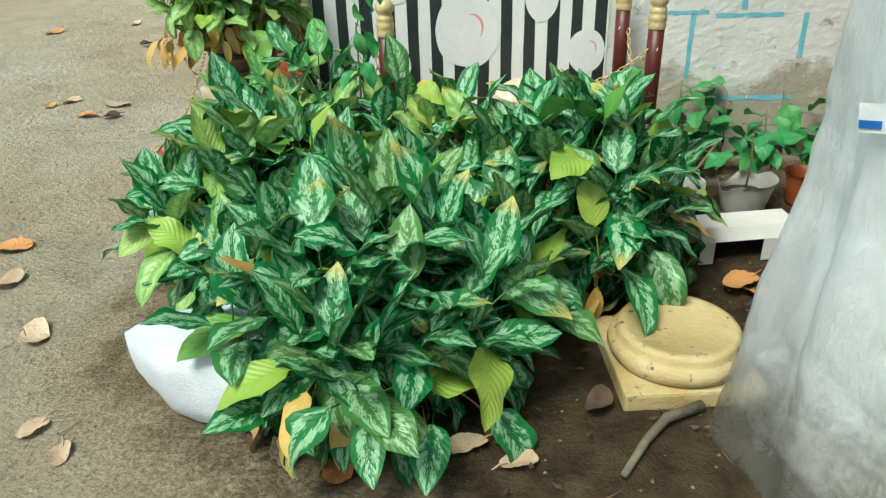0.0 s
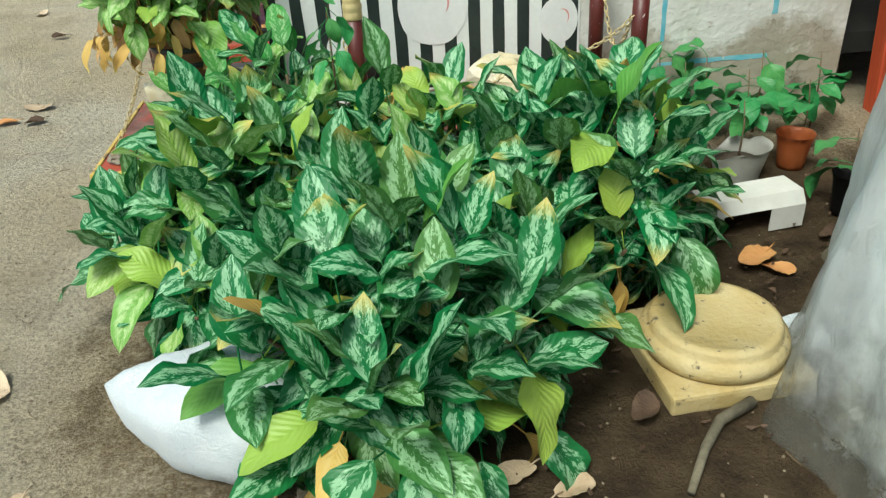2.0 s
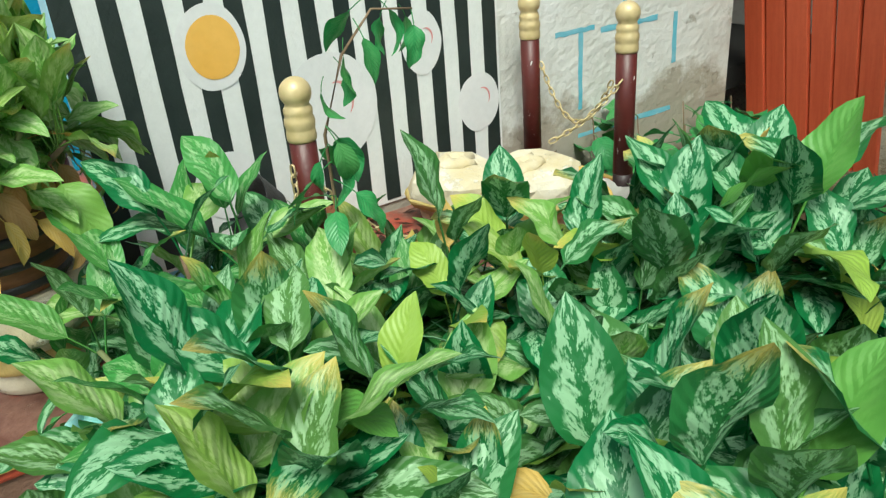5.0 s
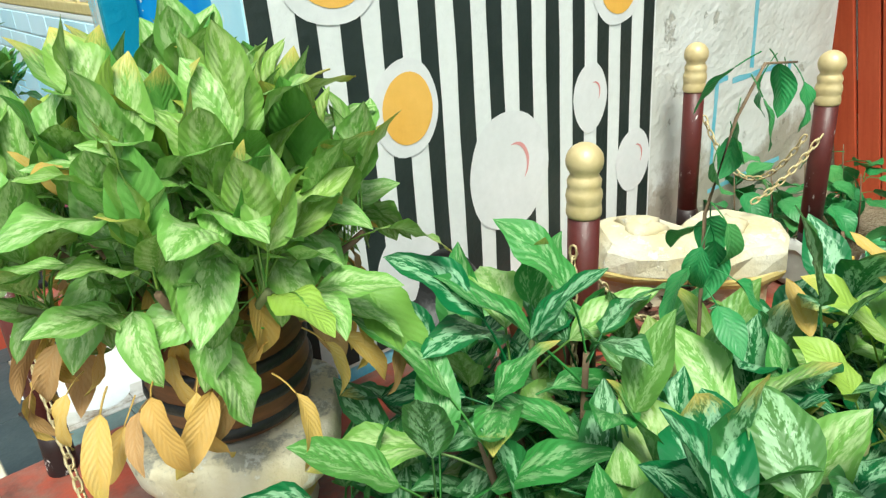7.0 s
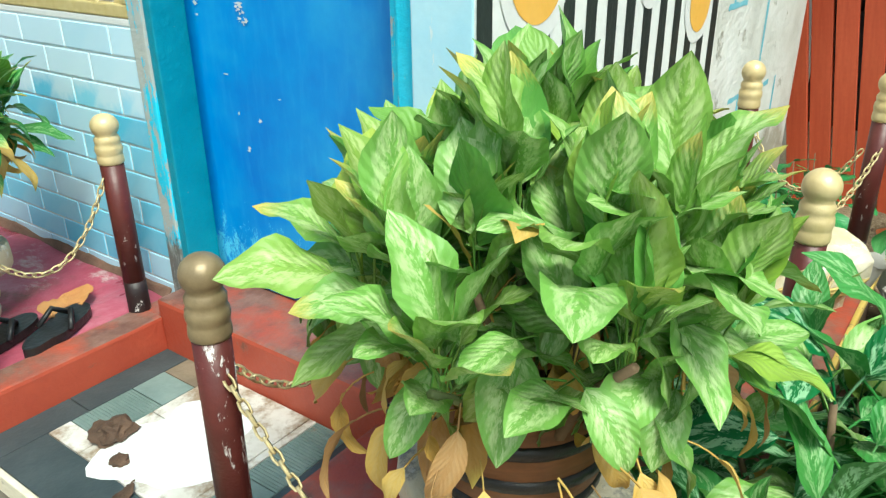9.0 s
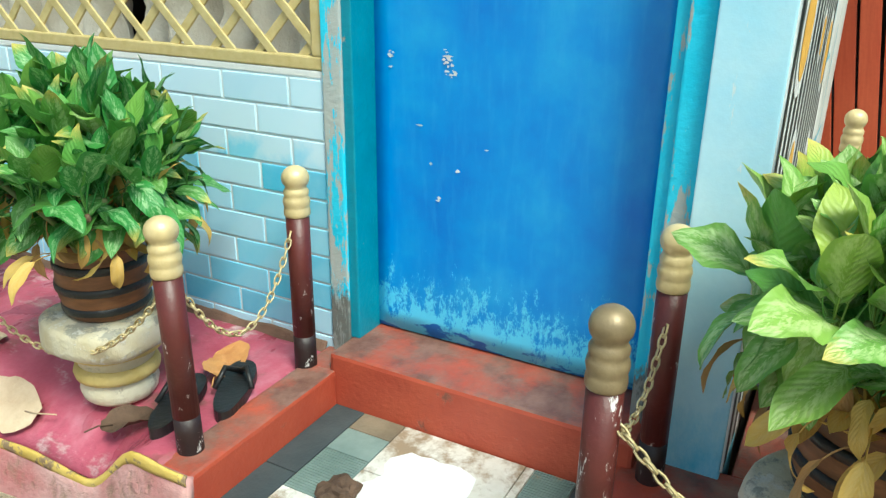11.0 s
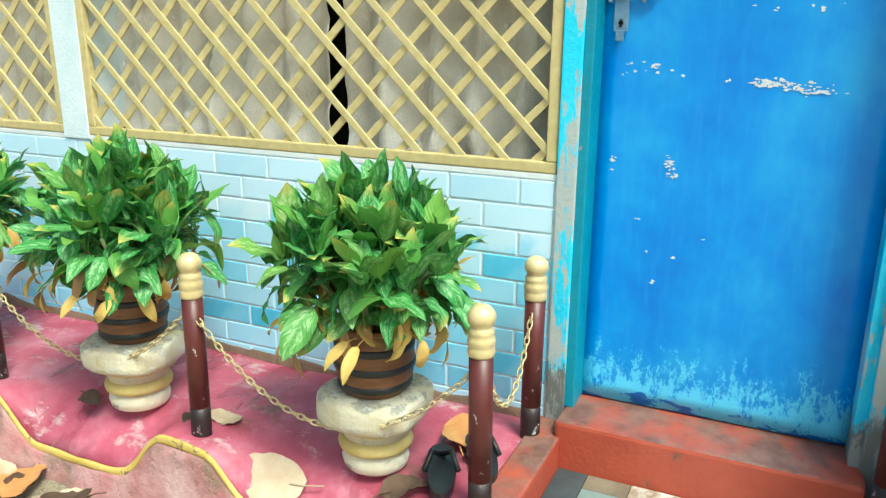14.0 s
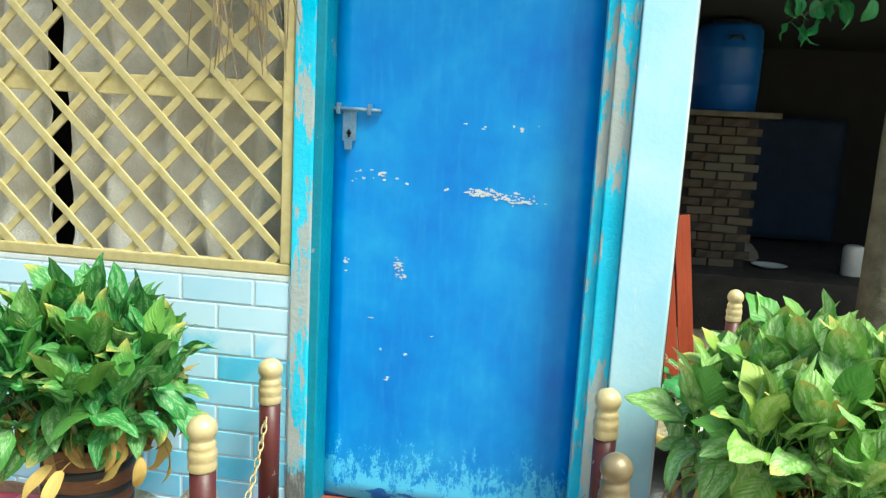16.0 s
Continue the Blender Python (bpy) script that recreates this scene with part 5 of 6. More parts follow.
base = thing("plaster_pedestal", "stained pale yellow plaster pedestal lying on the soil", "pedestal", (1.235, -1.65, 0.0))
bm = boxes((-0.2, 0.2, -0.2, 0.2, -0.01, 0.05), bevel=0.01)
part("slab", bm, BASEYEL, base, "square pale yellow slab", smooth=False, m=pose(0, 0, 0, 0, 0, 4))
part("drum", lathe([(0.18, 0.05), (0.192, 0.058), (0.2, 0.078), (0.196, 0.098), (0.182, 0.108), (0.176, 0.112), (0.176, 0.128), (0.168, 0.138), (0.15, 0.14), (0.146, 0.136), (0.01, 0.137)], 40, 0.02, 6), BASEYEL, base)


def broken_pot(loc, r, h, mt, name, label, seed, bite=0.35, kind_mt=None, tilt=(0, 0)):
    p = thing(name, label, "flower pot", loc, "discarded pots by the wall")
    bm = bmesh.new()
    seg = 30
    rows = []
    for j in range(7):
        v = j / 6
        row = []
        for i in range(seg):
            a = 2 * math.pi * i / seg
            hh = h * (1 - bite * max(0, noise.noise((math.cos(a) * 1.2 + seed, math.sin(a) * 1.2, 0)) + 0.1))
            rr = r * (0.72 + 0.28 * v) + (0.006 if j == 6 else 0)
            row.append(bm.verts.new((rr * math.cos(a), rr * math.sin(a), hh * v)))
        rows.append(row)
    for p0, q0 in zip(rows, rows[1:]):
        for i in range(seg):
            bm.faces.new((p0[i], p0[(i + 1) % seg], q0[(i + 1) % seg], q0[i]))
    bm.faces.new(rows[0][::-1])
    bmesh.ops.solidify(bm, geom=bm.faces[:], thickness=0.005)
    part("body", bm, mt, p)
    part("soil", lathe([(r * 0.8, h * 0.4), (r * 0.82, h * 0.5), (r * 0.4, h * 0.56), (0.005, h * 0.55)], 18, 0.08, seed), SOIL, p)
    p.rotation_euler = (radians(tilt[0]), radians(tilt[1]), seed)
    return p


broken_pot((1.47, -0.68, 0), 0.1, 0.17, WHITEPL, "broken_pot", "grubby white plastic flower pot with a torn rim", 1.0)
broken_pot((1.77, -0.6, 0), 0.115, 0.15, WHITEPL, "broken_pot", "wide grubby white plastic pot with a broken rim", 2.3, 0.6)
broken_pot((2.02, -0.55, 0), 0.07, 0.15, ORANGEPL, "orange_pot", "small square shouldered orange plastic pot", 3.3, 0.05)
broken_pot((2.02, -0.95, 0), 0.06, 0.16, BLACKPL, "grow_bag", "black plastic grow bag with a seedling", 4.1, 0.1)
broken_pot((0.45, -0.27, 0.24), 0.085, 0.165, TERRA, "clay_pot", "small terracotta pot on the plinth", 5.2, 0.05)
broken_pot((1.25, -0.5, 0.24), 0.075, 0.11, WHITEPL, "broken_pot", "torn white plastic pot on the plinth edge", 6.2, 0.5, tilt=(8, 12))


def gutter_piece():
    """A cut length of white plastic channel, open below, with an arch cut from its side."""
    p = thing("plastic_channel", "cut piece of white plastic box channel lying on the soil", "plastic channel", (1.64, -0.95, 0.0))
    bm = bmesh.new()
    prof = [(-0.075, 0.0), (-0.075, 0.07), (-0.05, 0.105), (0.05, 0.105), (0.075, 0.07), (0.075, 0.0)]
    n = 14
    rows = [[bm.verts.new((-0.16 + 0.32 * i / n, y, z)) for y, z in prof] for i in range(n + 1)]
    for i in range(n):
        for j in range(5):
            if j == 0 and 2 <= i <= 8:
                continue
            bm.faces.new((rows[i][j], rows[i + 1][j], rows[i + 1][j + 1], rows[i][j + 1]))
    bmesh.ops.recalc_face_normals(bm, faces=bm.faces)
    bmesh.ops.solidify(bm, geom=bm.faces[:], thickness=0.004)
    part("channel", bm, WHITEPL, p, smooth=False)
    p.rotation_euler = (0, 0, radians(8))
    p.scale = (1.15, 1.15, 1.25)


gutter_piece()

# old capitals with bark mulch on the side plinth
for k, (x, y, r, tl) in enumerate([(0.9, -0.22, 0.15, 4), (1.08, -0.4, 0.15, -7)]):
    p = thing("plaster_planter", "cracked cream plaster capital standing on the side plinth", "planter", (x, y, 0.24), "capitals on the side plinth")
    part("bowl", lathe([(r * 0.66, -0.01), (r * 0.72, 0.05), (r * 0.95, 0.09), (r, 0.12), (r * 0.98, 0.17), (r * 0.86, 0.19), (r * 0.4, 0.2), (0.01, 0.19)], 12, 0.32, k * 3 + 1), CAPTOP, p, smooth=False)
    part("ring", lathe([(r * 0.95, 0.085), (r * 1.01, 0.1), (r * 1.02, 0.112), (r * 0.97, 0.125)], 12, 0.32, k * 3 + 1, cap=False), CAPYEL, p, "yellow painted ring", smooth=False)
    part("crust", lathe([(r * 0.4, 0.19), (r * 0.34, 0.212), (r * 0.15, 0.222), (0.01, 0.205)], 14, 0.9, k + 7), CAPTOP, p, "broken lump of cream plaster")
    p.rotation_euler = (radians(tl), radians(tl * 0.6), k * 1.1)

bowl = thing("plastic_bowl", "black plastic bowl tipped on its side by the striped wall", "bowl", (0.37, -0.115, 0.375))
part("shell", lathe([(0.05, 0), (0.07, 0.004), (0.1, 0.05), (0.115, 0.075), (0.12, 0.08), (0.112, 0.078), (0.095, 0.05), (0.065, 0.01), (0.01, 0.008)], 30), BLACKPL, bowl)
bowl.rotation_euler = Vector((-0.9, 0.05, 0.3)).to_track_quat("Z", "Y").to_euler()
bowl.scale = (1.12, 1.12, 1.05)
bottle = thing("plastic_bottle", "small clear white bottle lying against the wall", "bottle", (0.22, -0.12, 0.272))
bottle.rotation_euler = (radians(90), 0, radians(60))
part("body", lathe([(0.026, 0), (0.03, 0.008), (0.03, 0.09), (0.024, 0.11), (0.012, 0.13), (0.012, 0.145)], 18), WHITEPL, bottle)
part("cap", lathe([(0.014, 0.143), (0.0145, 0.148), (0.0145, 0.162), (0.013, 0.164)], 16), WHITEBIT, bottle)

# mulch of bark scraps on the side plinth
rg = random.Random(31)
bm = bmesh.new()
for _ in range(260):
    x, y = rg.uniform(0.45, 1.46), rg.uniform(-0.5, -0.03)
    s, a = rg.uniform(0.012, 0.035), rg.uniform(0, 6.3)
    h = 0.243 + rg.uniform(0, 0.035)
    vs = [bm.verts.new((x + s * k * math.cos(a + t), y + s * k * math.sin(a + t), h + rg.uniform(-0.006, 0.014))) for t, k in ((0, 1), (1.2, 0.5), (2.8, 0.9), (4.4, 0.45))]
    bm.faces.new(vs)
bmesh.ops.solidify(bm, geom=bm.faces[:], thickness=0.003)
ob = new("mulch", mesh_of("mulch", bm, BROWNLEAF, False))
tagged(ob, "brown bark and leaf scraps heaped behind the planters", "mulch", kind="stuff")


def vine(name, label, loc, path, rows, size, mt=LEAF_VINE, wide=1.25):
    p = thing(name, label, "plant", loc)
    part("stem", tube(bmesh.new(), path, 0.0045, 0.002, 6), BROWNSTEM, p)
    for (x, y, z, az, el, s) in rows:
        add_leaf(p, Vector((x, y, z)), radians(az), radians(el), random.uniform(-0.4, 0.4), size * s, mt, int(abs(az)) % 3, wide)
    return p


rg = random.Random(77)
vine("climbing_plant", "thin climbing stem with a few broad glossy leaves", (0.25, -0.82, 0.0), [(0, 0, -0.02), (0.0, 0, 0.3), (0.0, 0.005, 0.6), (0.0, 0.01, 0.82), (0.05, 0.0, 0.96), (0.12, 0.0, 1.03), (0.2, -0.01, 1.02)],
     [(0.0, 0.0, 0.7 + 0.035 * (a % 5), a, rg.uniform(-50, 10), rg.uniform(0.9, 1.25)) for a in (30, 72, 98, 150, 194, 211, 278, 304, 333)] + [(0.01 + 0.024 * i, 0.0, 0.93 + 0.03 * min(i, 4) - 0.01 * max(0, i - 5), rg.uniform(0, 360), rg.uniform(-85, -20), rg.uniform(0.8, 1.1)) for i in range(9)], 0.085)
for k, (x, y, h) in enumerate([(1.68, -0.22, 0.3), (1.95, -0.25, 0.26), (2.2, -0.3, 0.22), (1.55, -0.35, 0.22), (2.02, -0.95, 0.2), (1.77, -0.6, 0.2), (1.6, -0.12, 0.34), (1.8, -0.15, 0.3), (2.05, -0.15, 0.3), (2.3, -0.18, 0.28)]):
    rr = random.Random(k)
    z0 = 0.08 if k in (4, 5) else 0.0
    vine("wall_foot_plant", "small broad leaved green plant at the foot of the wall", (x, y, z0), [(0, 0, -0.02), (0.01, 0.01, h * 0.7), (0.0, 0.02, h * 1.2)],
         [(0, 0.01, h * rr.uniform(0.35, 1.2), rr.uniform(0, 360), rr.uniform(-25, 45), rr.uniform(0.7, 1.15)) for _ in range(4 if k in (4, 5) else 10)], 0.135, LEAF_VINE, 1.55)

# ---- orange boards, tree trunk, shed beyond ----
for k in range(6):
    y = -0.06 - 0.098 * k
    h = 1.3 - 0.05 * k + 0.03 * (k % 2)
    ob = new("leaning_board", mesh_of("leaning_board", boxes((-0.014, 0.014, -0.046, 0.046, 0, h), bevel=0.004), ORANGE, False))
    ob.matrix_basis = pose(2.66 + 0.005 * k, y, -0.015, -10 + 0.6 * k, 2, random.uniform(-3, 3))
    tagged(ob, "orange red painted board propped against the side wall", "board", "orange boards")


def trunk(u, v):
    a, z = 2 * math.pi * u, -0.05 + 3.6 * v
    flare = 0.12 * math.exp(-max(0, z) * 5) * (1 + 0.6 * math.sin(3 * a + 1))
    r = 0.15 - 0.01 * z + flare + 0.012 * noise.noise((math.cos(a) * 4, math.sin(a) * 4, z * 1.2)) + 0.006 * noise.noise((math.cos(a) * 10, math.sin(a) * 10, z * 4))
    return (r * math.cos(a) + 0.03 * z, r * math.sin(a) + 0.01 * math.sin(z * 2), z)


tree = thing("tree", "grey brown tree trunk standing in bare soil", "tree", (2.06, -1.42, 0))
part("trunk", sheet(trunk, 36, 60), BARK, tree)
rt = random.Random(5)
limbs = []
for k in range(7):
    a = k * 2.4
    pts = [Vector((0.1, 0.01, 3.3 + 0.03 * k)), Vector((0.1 + 0.5 * math.cos(a), 0.5 * math.sin(a), 3.8 + 0.1 * k)), Vector((0.1 + 1.2 * math.cos(a), 1.2 * math.sin(a), 4.3 + 0.15 * k))]
    limbs.append(pts)
    part("limb", tube(bmesh.new(), pts, 0.06, 0.02, 8), BARK, tree)
bm = bmesh.new()
for _ in range(900):
    pts = rt.choice(limbs)
    c = pts[1].lerp(pts[2], rt.uniform(0, 1.2)) + Vector((rt.gauss(0, 0.3), rt.gauss(0, 0.3), rt.gauss(0.05, 0.25)))
    d = Vector((rt.gauss(0, 1), rt.gauss(0, 1), rt.gauss(-0.3, 0.6))).normalized() * 0.09
    s = d.cross(Vector((rt.gauss(0, 1), rt.gauss(0, 1), 1))).normalized() * 0.035
    bm.faces.new([bm.verts.new(c), bm.verts.new(c + d * 0.5 + s), bm.verts.new(c + d), bm.verts.new(c + d * 0.5 - s)])
part("crown", bm, LEAF_VINE, tree)

shed = thing("shed", "open lean-to shed behind the tree, coloured near-black for its shade", "shed", (0, 0, 0), kind="structure")
# unseen roof added to darken the shed; the walls carry shade as colour
part("roof", boxes((2.75, 8.0, -4.4, 0.0, 2.55, 2.62)), INNER_SHADE, shed, smooth=False)
part("back_wall", boxes((7.0, 7.15, -4.4, 0.6, -0.05, 2.55)), INNER_SHADE, shed, smooth=False)
part("side_wall", boxes((3.6, 7.0, 0.45, 0.6, -0.05, 2.55)), INNER_SHADE, shed, smooth=False)
part("side_wall", boxes((3.6, 7.0, -4.4, -4.25, -0.05, 2.55)), INNER_SHADE, shed, smooth=False)
part("ledge", boxes((4.2, 7.0, -4.2, 0.4, -0.05, 0.45), bevel=0.02), SHADED_CEMENT, shed, "cement ledge with the shed's shade in its colour", smooth=False)
part("post", boxes((3.4, 3.5, -2.3, -2.2, -0.05, 2.55), bevel=0.01), BARK, shed, smooth=False)
pier = thing("brick_pier", "old brick pier with crumbling mortar, coloured dark for the shed's shade", "brick pier", (4.6, -0.95, 0.45), kind="structure")
part("core", boxes((0.012, 0.5, -0.3, 0.3, -0.01, 1.27)), SHADED_CEMENT, pier, smooth=False)
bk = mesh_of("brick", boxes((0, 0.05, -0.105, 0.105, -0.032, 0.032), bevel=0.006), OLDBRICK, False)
for r in range(17):
    for c in range(4):
        y = -0.32 + 0.225 * c + (0.11 if r % 2 else 0) - 0.02
        if abs(y) < 0.27:
            part("brick", bk, None, pier, m=pose(-0.008 + rt.uniform(-0.016, 0.012), y, 0.035 + 0.0745 * r + rt.uniform(-0.004, 0.004), rt.uniform(-3, 3), 0, rt.uniform(-4, 4)))
shelf = solid("shelf", boxes((4.5, 5.3, -1.4, -0.55, 1.72, 1.765), bevel=0.005), BARK, "dark timber shelf on the brick pier", "shelf", "")
drum = thing("water_drum", "blue plastic water drum standing on the shelf", "drum", (4.85, -0.99, 1.765))
part("body", lathe([(0.24, 0), (0.262, 0.02), (0.268, 0.2), (0.275, 0.215), (0.268, 0.23), (0.27, 0.5), (0.277, 0.515), (0.27, 0.53), (0.262, 0.68), (0.235, 0.72), (0.12, 0.735)], 32), BLUEPL, drum)
part("lid", lathe([(0.15, 0.73), (0.155, 0.735), (0.155, 0.765), (0.14, 0.77)], 28), BLACKPL, drum, "black screw lid")
part("handle", tube(bmesh.new(), [(-0.265, -0.06, 0.58), (-0.3, -0.04, 0.6), (-0.3, 0.04, 0.6), (-0.265, 0.06, 0.58)], 0.012), BLACKPL, drum)
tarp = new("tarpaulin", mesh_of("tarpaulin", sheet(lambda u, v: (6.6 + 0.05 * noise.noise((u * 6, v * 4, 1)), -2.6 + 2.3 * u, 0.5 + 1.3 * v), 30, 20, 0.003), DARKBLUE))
tagged(tarp, "dark blue tarpaulin hanging at the back of the shed", "tarpaulin")
plate = thing("metal_plate", "shallow pale metal dish on the shed ledge", "dish", (4.75, -1.5, 0.45))
part("dish", lathe([(0.05, 0), (0.1, 0.012), (0.14, 0.03), (0.15, 0.034), (0.14, 0.026), (0.02, 0.014)], 26), WHITEBIT, plate)
can = thing("white_can", "dented white metal can on the shed ledge", "can", (4.7, -2.15, 0.45))
part("body", lathe([(0.08, 0), (0.085, 0.01), (0.085, 0.22), (0.075, 0.25), (0.05, 0.26)], 20, 0.04), WHITEPL, can)
heap = solid("rubble_heap", lathe([(0.2, 0), (0.17, 0.05), (0.1, 0.13), (0.03, 0.17)], 12, 0.5, 4), GREYMORTAR, "small heap of grey rubble on the ledge", "rubble", "", False, (5.3, -1.35, 0.45))

vine("hanging_creeper", "green creeper with dry brown leaves hanging by the shed", (2.9, -1.35, 2.5), [(0, 0, 0.3), (0.0, 0.1, 0.0), (0, 0.3, -0.2), (0, 0.42, -0.22)],
     [(0, 0.05 * i, -0.03 * i, rg.uniform(0, 360), rg.uniform(-80, -10), rg.uniform(0.8, 1.2)) for i in range(9)] + [(0, -0.05 + 0.06 * i, -0.05, rg.uniform(0, 360), rg.uniform(-60, 10), 1.0) for i in range(9)], 0.15, LEAF_VINE, 1.6)

# ---- small things: slippers, fallen leaves, scraps ----
def slipper(loc, turn):
    p = thing("slipper", "black rubber flip-flop lying on the red plinth", "slipper", loc, "pair of slippers")
    def outline(s):
        a = 2 * math.pi * s
        y = 0.125 * math.sin(a)
        w = 0.042 + 0.008 * math.sin(a) - 0.006 * math.cos(2 * a)
        return w * math.cos(a), y
    bm = bmesh.new()
    vs = [bm.verts.new((*outline(i / 32), 0.0)) for i in range(32)]
    f = bm.faces.new(vs)
    ex = bmesh.ops.extrude_face_region(bm, geom=[f])
    tops = [v for v in ex["geom"] if isinstance(v, bmesh.types.BMVert)]
    for v in tops:
        v.co.z = 0.02 + 0.008 * (v.co.y < -0.05)
    bmesh.ops.recalc_face_normals(bm, faces=bm.faces)
    part("sole", bm, BLACKPL, p, smooth=False)
    part("strap", tube(bmesh.new(), [(-0.042, -0.01, 0.02), (-0.025, 0.03, 0.05), (0.0, 0.065, 0.024)], 0.007), BLACKPL, p)
    part("strap", tube(bmesh.new(), [(0.042, -0.01, 0.02), (0.025, 0.03, 0.05), (0.0, 0.065, 0.024)], 0.007), BLACKPL, p)
    p.rotation_euler = (0, 0, radians(turn))
    p.scale = (1.15, 1.12, 1.2)


slipper((-0.455, 1.275, 0.25), -66)
slipper((-0.33, 1.2, 0.25), -60)


def fallen(loc, size, turn, mt, label, curl=0.25, seed=0, tilt=0, thing_name="fallen_leaf"):
    """A dry leaf: a lobed blade with curled margins and a stalk."""
    p = thing(thing_name, label, "leaf", loc, "fallen leaves")
    def blade(u, v):
        a = 2 * math.pi * u
        lob = 0.5 * (1 + 0.16 * math.cos(2 * a) + 0.1 * noise.noise((math.cos(a) * 2, math.sin(a) * 2, seed)))
        r = v * lob * size
        z = size * (curl * v * v * (0.5 + 0.5 * math.sin(2 * a + seed)) + 0.07 * noise.noise((r * math.cos(a) * 9 / size, r * math.sin(a) * 9 / size, seed)) * v)
        return (r * math.cos(a), r * math.sin(a) * 0.8, z + 0.006)
    part("blade", sheet(blade, 26, 5), mt, p)
    part("stalk", tube(bmesh.new(), [(0.35 * size, 0, 0.008), (0.6 * size, 0.03 * size, 0.015), (0.85 * size, 0.1 * size, 0.01)], 0.0022, seg=5), mt, p)
    p.rotation_euler = (radians(tilt), 0, radians(turn))
    return p


TAN, ORA, BRN = "pale dry tan leaf lying flat", "curled dry orange leaf", "dark shrivelled brown leaf"
for k, (x, y, z, s, t, mt, lab) in enumerate([
        (-0.595, 1.77, 0.185, 0.22, -90, DRYLEAF, "large pale dry leaf on the plinth edge"), (-0.455, 2.04, 0.246, 0.11, 80, DRYLEAF, TAN), (-0.24, 1.31, 0.262, 0.16, 200, ORANGELEAF, ORA), (-0.54, 1.345, 0.232, 0.13, 140, BROWNLEAF, "flat brown dead leaf beside the slippers"),
        (-0.95, 2.2, 0.0, 0.16, 40, DRYLEAF, TAN), (-0.85, 2.05, 0.0, 0.12, 10, ORANGELEAF, ORA), (-0.9, 2.35, 0.0, 0.1, 70, BROWNLEAF, BRN), (-1.05, 2.1, 0.0, 0.1, 130, ORANGELEAF, ORA), (-0.78, 2.42, 0.02, 0.15, 100, DRYLEAF, TAN), (-0.8, 2.62, 0.02, 0.14, 220, BROWNLEAF, BRN), (-0.88, 2.5, 0.01, 0.12, 10, ORANGELEAF, ORA), (-0.74, 2.78, 0.01, 0.13, 60, DRYLEAF, TAN), (-0.77, 2.64, 0.03, 0.17, 20, ORANGELEAF, ORA), (-0.76, 2.88, 0.01, 0.15, 120, DRYLEAF, TAN), (-0.84, 2.3, 0.0, 0.14, 200, ORANGELEAF, ORA), (-0.79, 2.4, 0.04, 0.13, 310, BROWNLEAF, BRN), (-0.55, 2.55, 0.24, 0.1, 60, BROWNLEAF, BRN), (-0.5, 2.15, 0.246, 0.07, 20, BROWNLEAF, BRN),
        (-1.18, -0.87, 0.0, 0.14, 20, ORANGELEAF, ORA), (-1.05, -1.13, 0.0, 0.11, 70, DRYLEAF, TAN), (-0.78, -1.48, 0.0, 0.13, 110, DRYLEAF, TAN), (-0.44, -2.03, 0.0, 0.08, 100, DRYLEAF, TAN), (-0.56, -1.93, 0.0, 0.08, 60, DRYLEAF, TAN),
        (-1.83, 1.09, 0.0, 0.11, 50, DRYLEAF, TAN), (-1.5, 1.0, 0.0, 0.14, 170, DRYLEAF, TAN), (-1.92, 1.0, 0.0, 0.09, 90, LEAF_YELLOW, "yellow fallen leaf on the sand"), (-1.6, 0.8, 0.0, 0.1, 10, ORANGELEAF, ORA), (-1.45, 0.78, 0.0, 0.09, 30, BROWNLEAF, BRN),
        (-2.9, 3.1, 0.0, 0.15, 30, ORANGELEAF, ORA), (-2.3, 3.4, 0.0, 0.12, 80, DRYLEAF, TAN), (-1.9, 2.6, 0.0, 0.1, 0, BROWNLEAF, BRN), (1.57, -1.22, 0.02, 0.13, 30, ORANGELEAF, ORA), (1.62, -1.27, 0.0, 0.09, 150, ORANGELEAF, ORA), (1.95, -1.65, 0.0, 0.13, 200, ORANGELEAF, ORA),
        (0.3, -2.08, 0.0, 0.12, 80, ORANGELEAF, ORA), (0.62, -2.0, 0.0, 0.1, 20, DRYLEAF, TAN), (0.75, -2.06, 0.0, 0.09, 200, DRYLEAF, TAN), (0.98, -1.86, 0.02, 0.1, 60, BROWNLEAF, BRN), (2.3, -0.8, 0.0, 0.1, 10, BROWNLEAF, BRN), (2.2, -1.0, 0.0, 0.09, 70, DRYLEAF, TAN),
        (2.4, -0.7, 0.0, 0.11, 100, BROWNLEAF, BRN), (1.9, -1.1, 0.0, 0.1, 20, BROWNLEAF, BRN), (1.75, -1.35, 0.0, 0.08, 20, BROWNLEAF, BRN), (-0.55, 0.58, 0.16, 0.05, 20, BROWNLEAF, BRN), (-0.1, -0.85, 0.02, 0.12, 50, ORANGELEAF, ORA), (-0.2, -0.75, 0.02, 0.1, 140, DRYLEAF, TAN)]):
    fallen((x, y, z), s, t, mt, lab, 0.03 if s > 0.2 else 0.22 if mt is BROWNLEAF else 0.15, k * 1.37, 38 if s > 0.2 else 0)


def crumple(name, label, category, loc, size, mt, seed, flat=0.7):
    bm = bmesh.new()
    bmesh.ops.create_icosphere(bm, subdivisions=3, radius=1)
    for v in bm.verts:
        k = 1 + 0.45 * noise.noise(v.co * 1.8 + Vector((seed, 0, 0))) + 0.2 * noise.noise(v.co * 5 + Vector((0, seed, 0)))
        v.co = Vector((v.co.x * size * k, v.co.y * size * k, max(-0.3 * size, v.co.z * size * k * flat)))
    solid(name, bm, mt, label, category, "", False, (loc[0], loc[1], loc[2] + 0.3 * size))


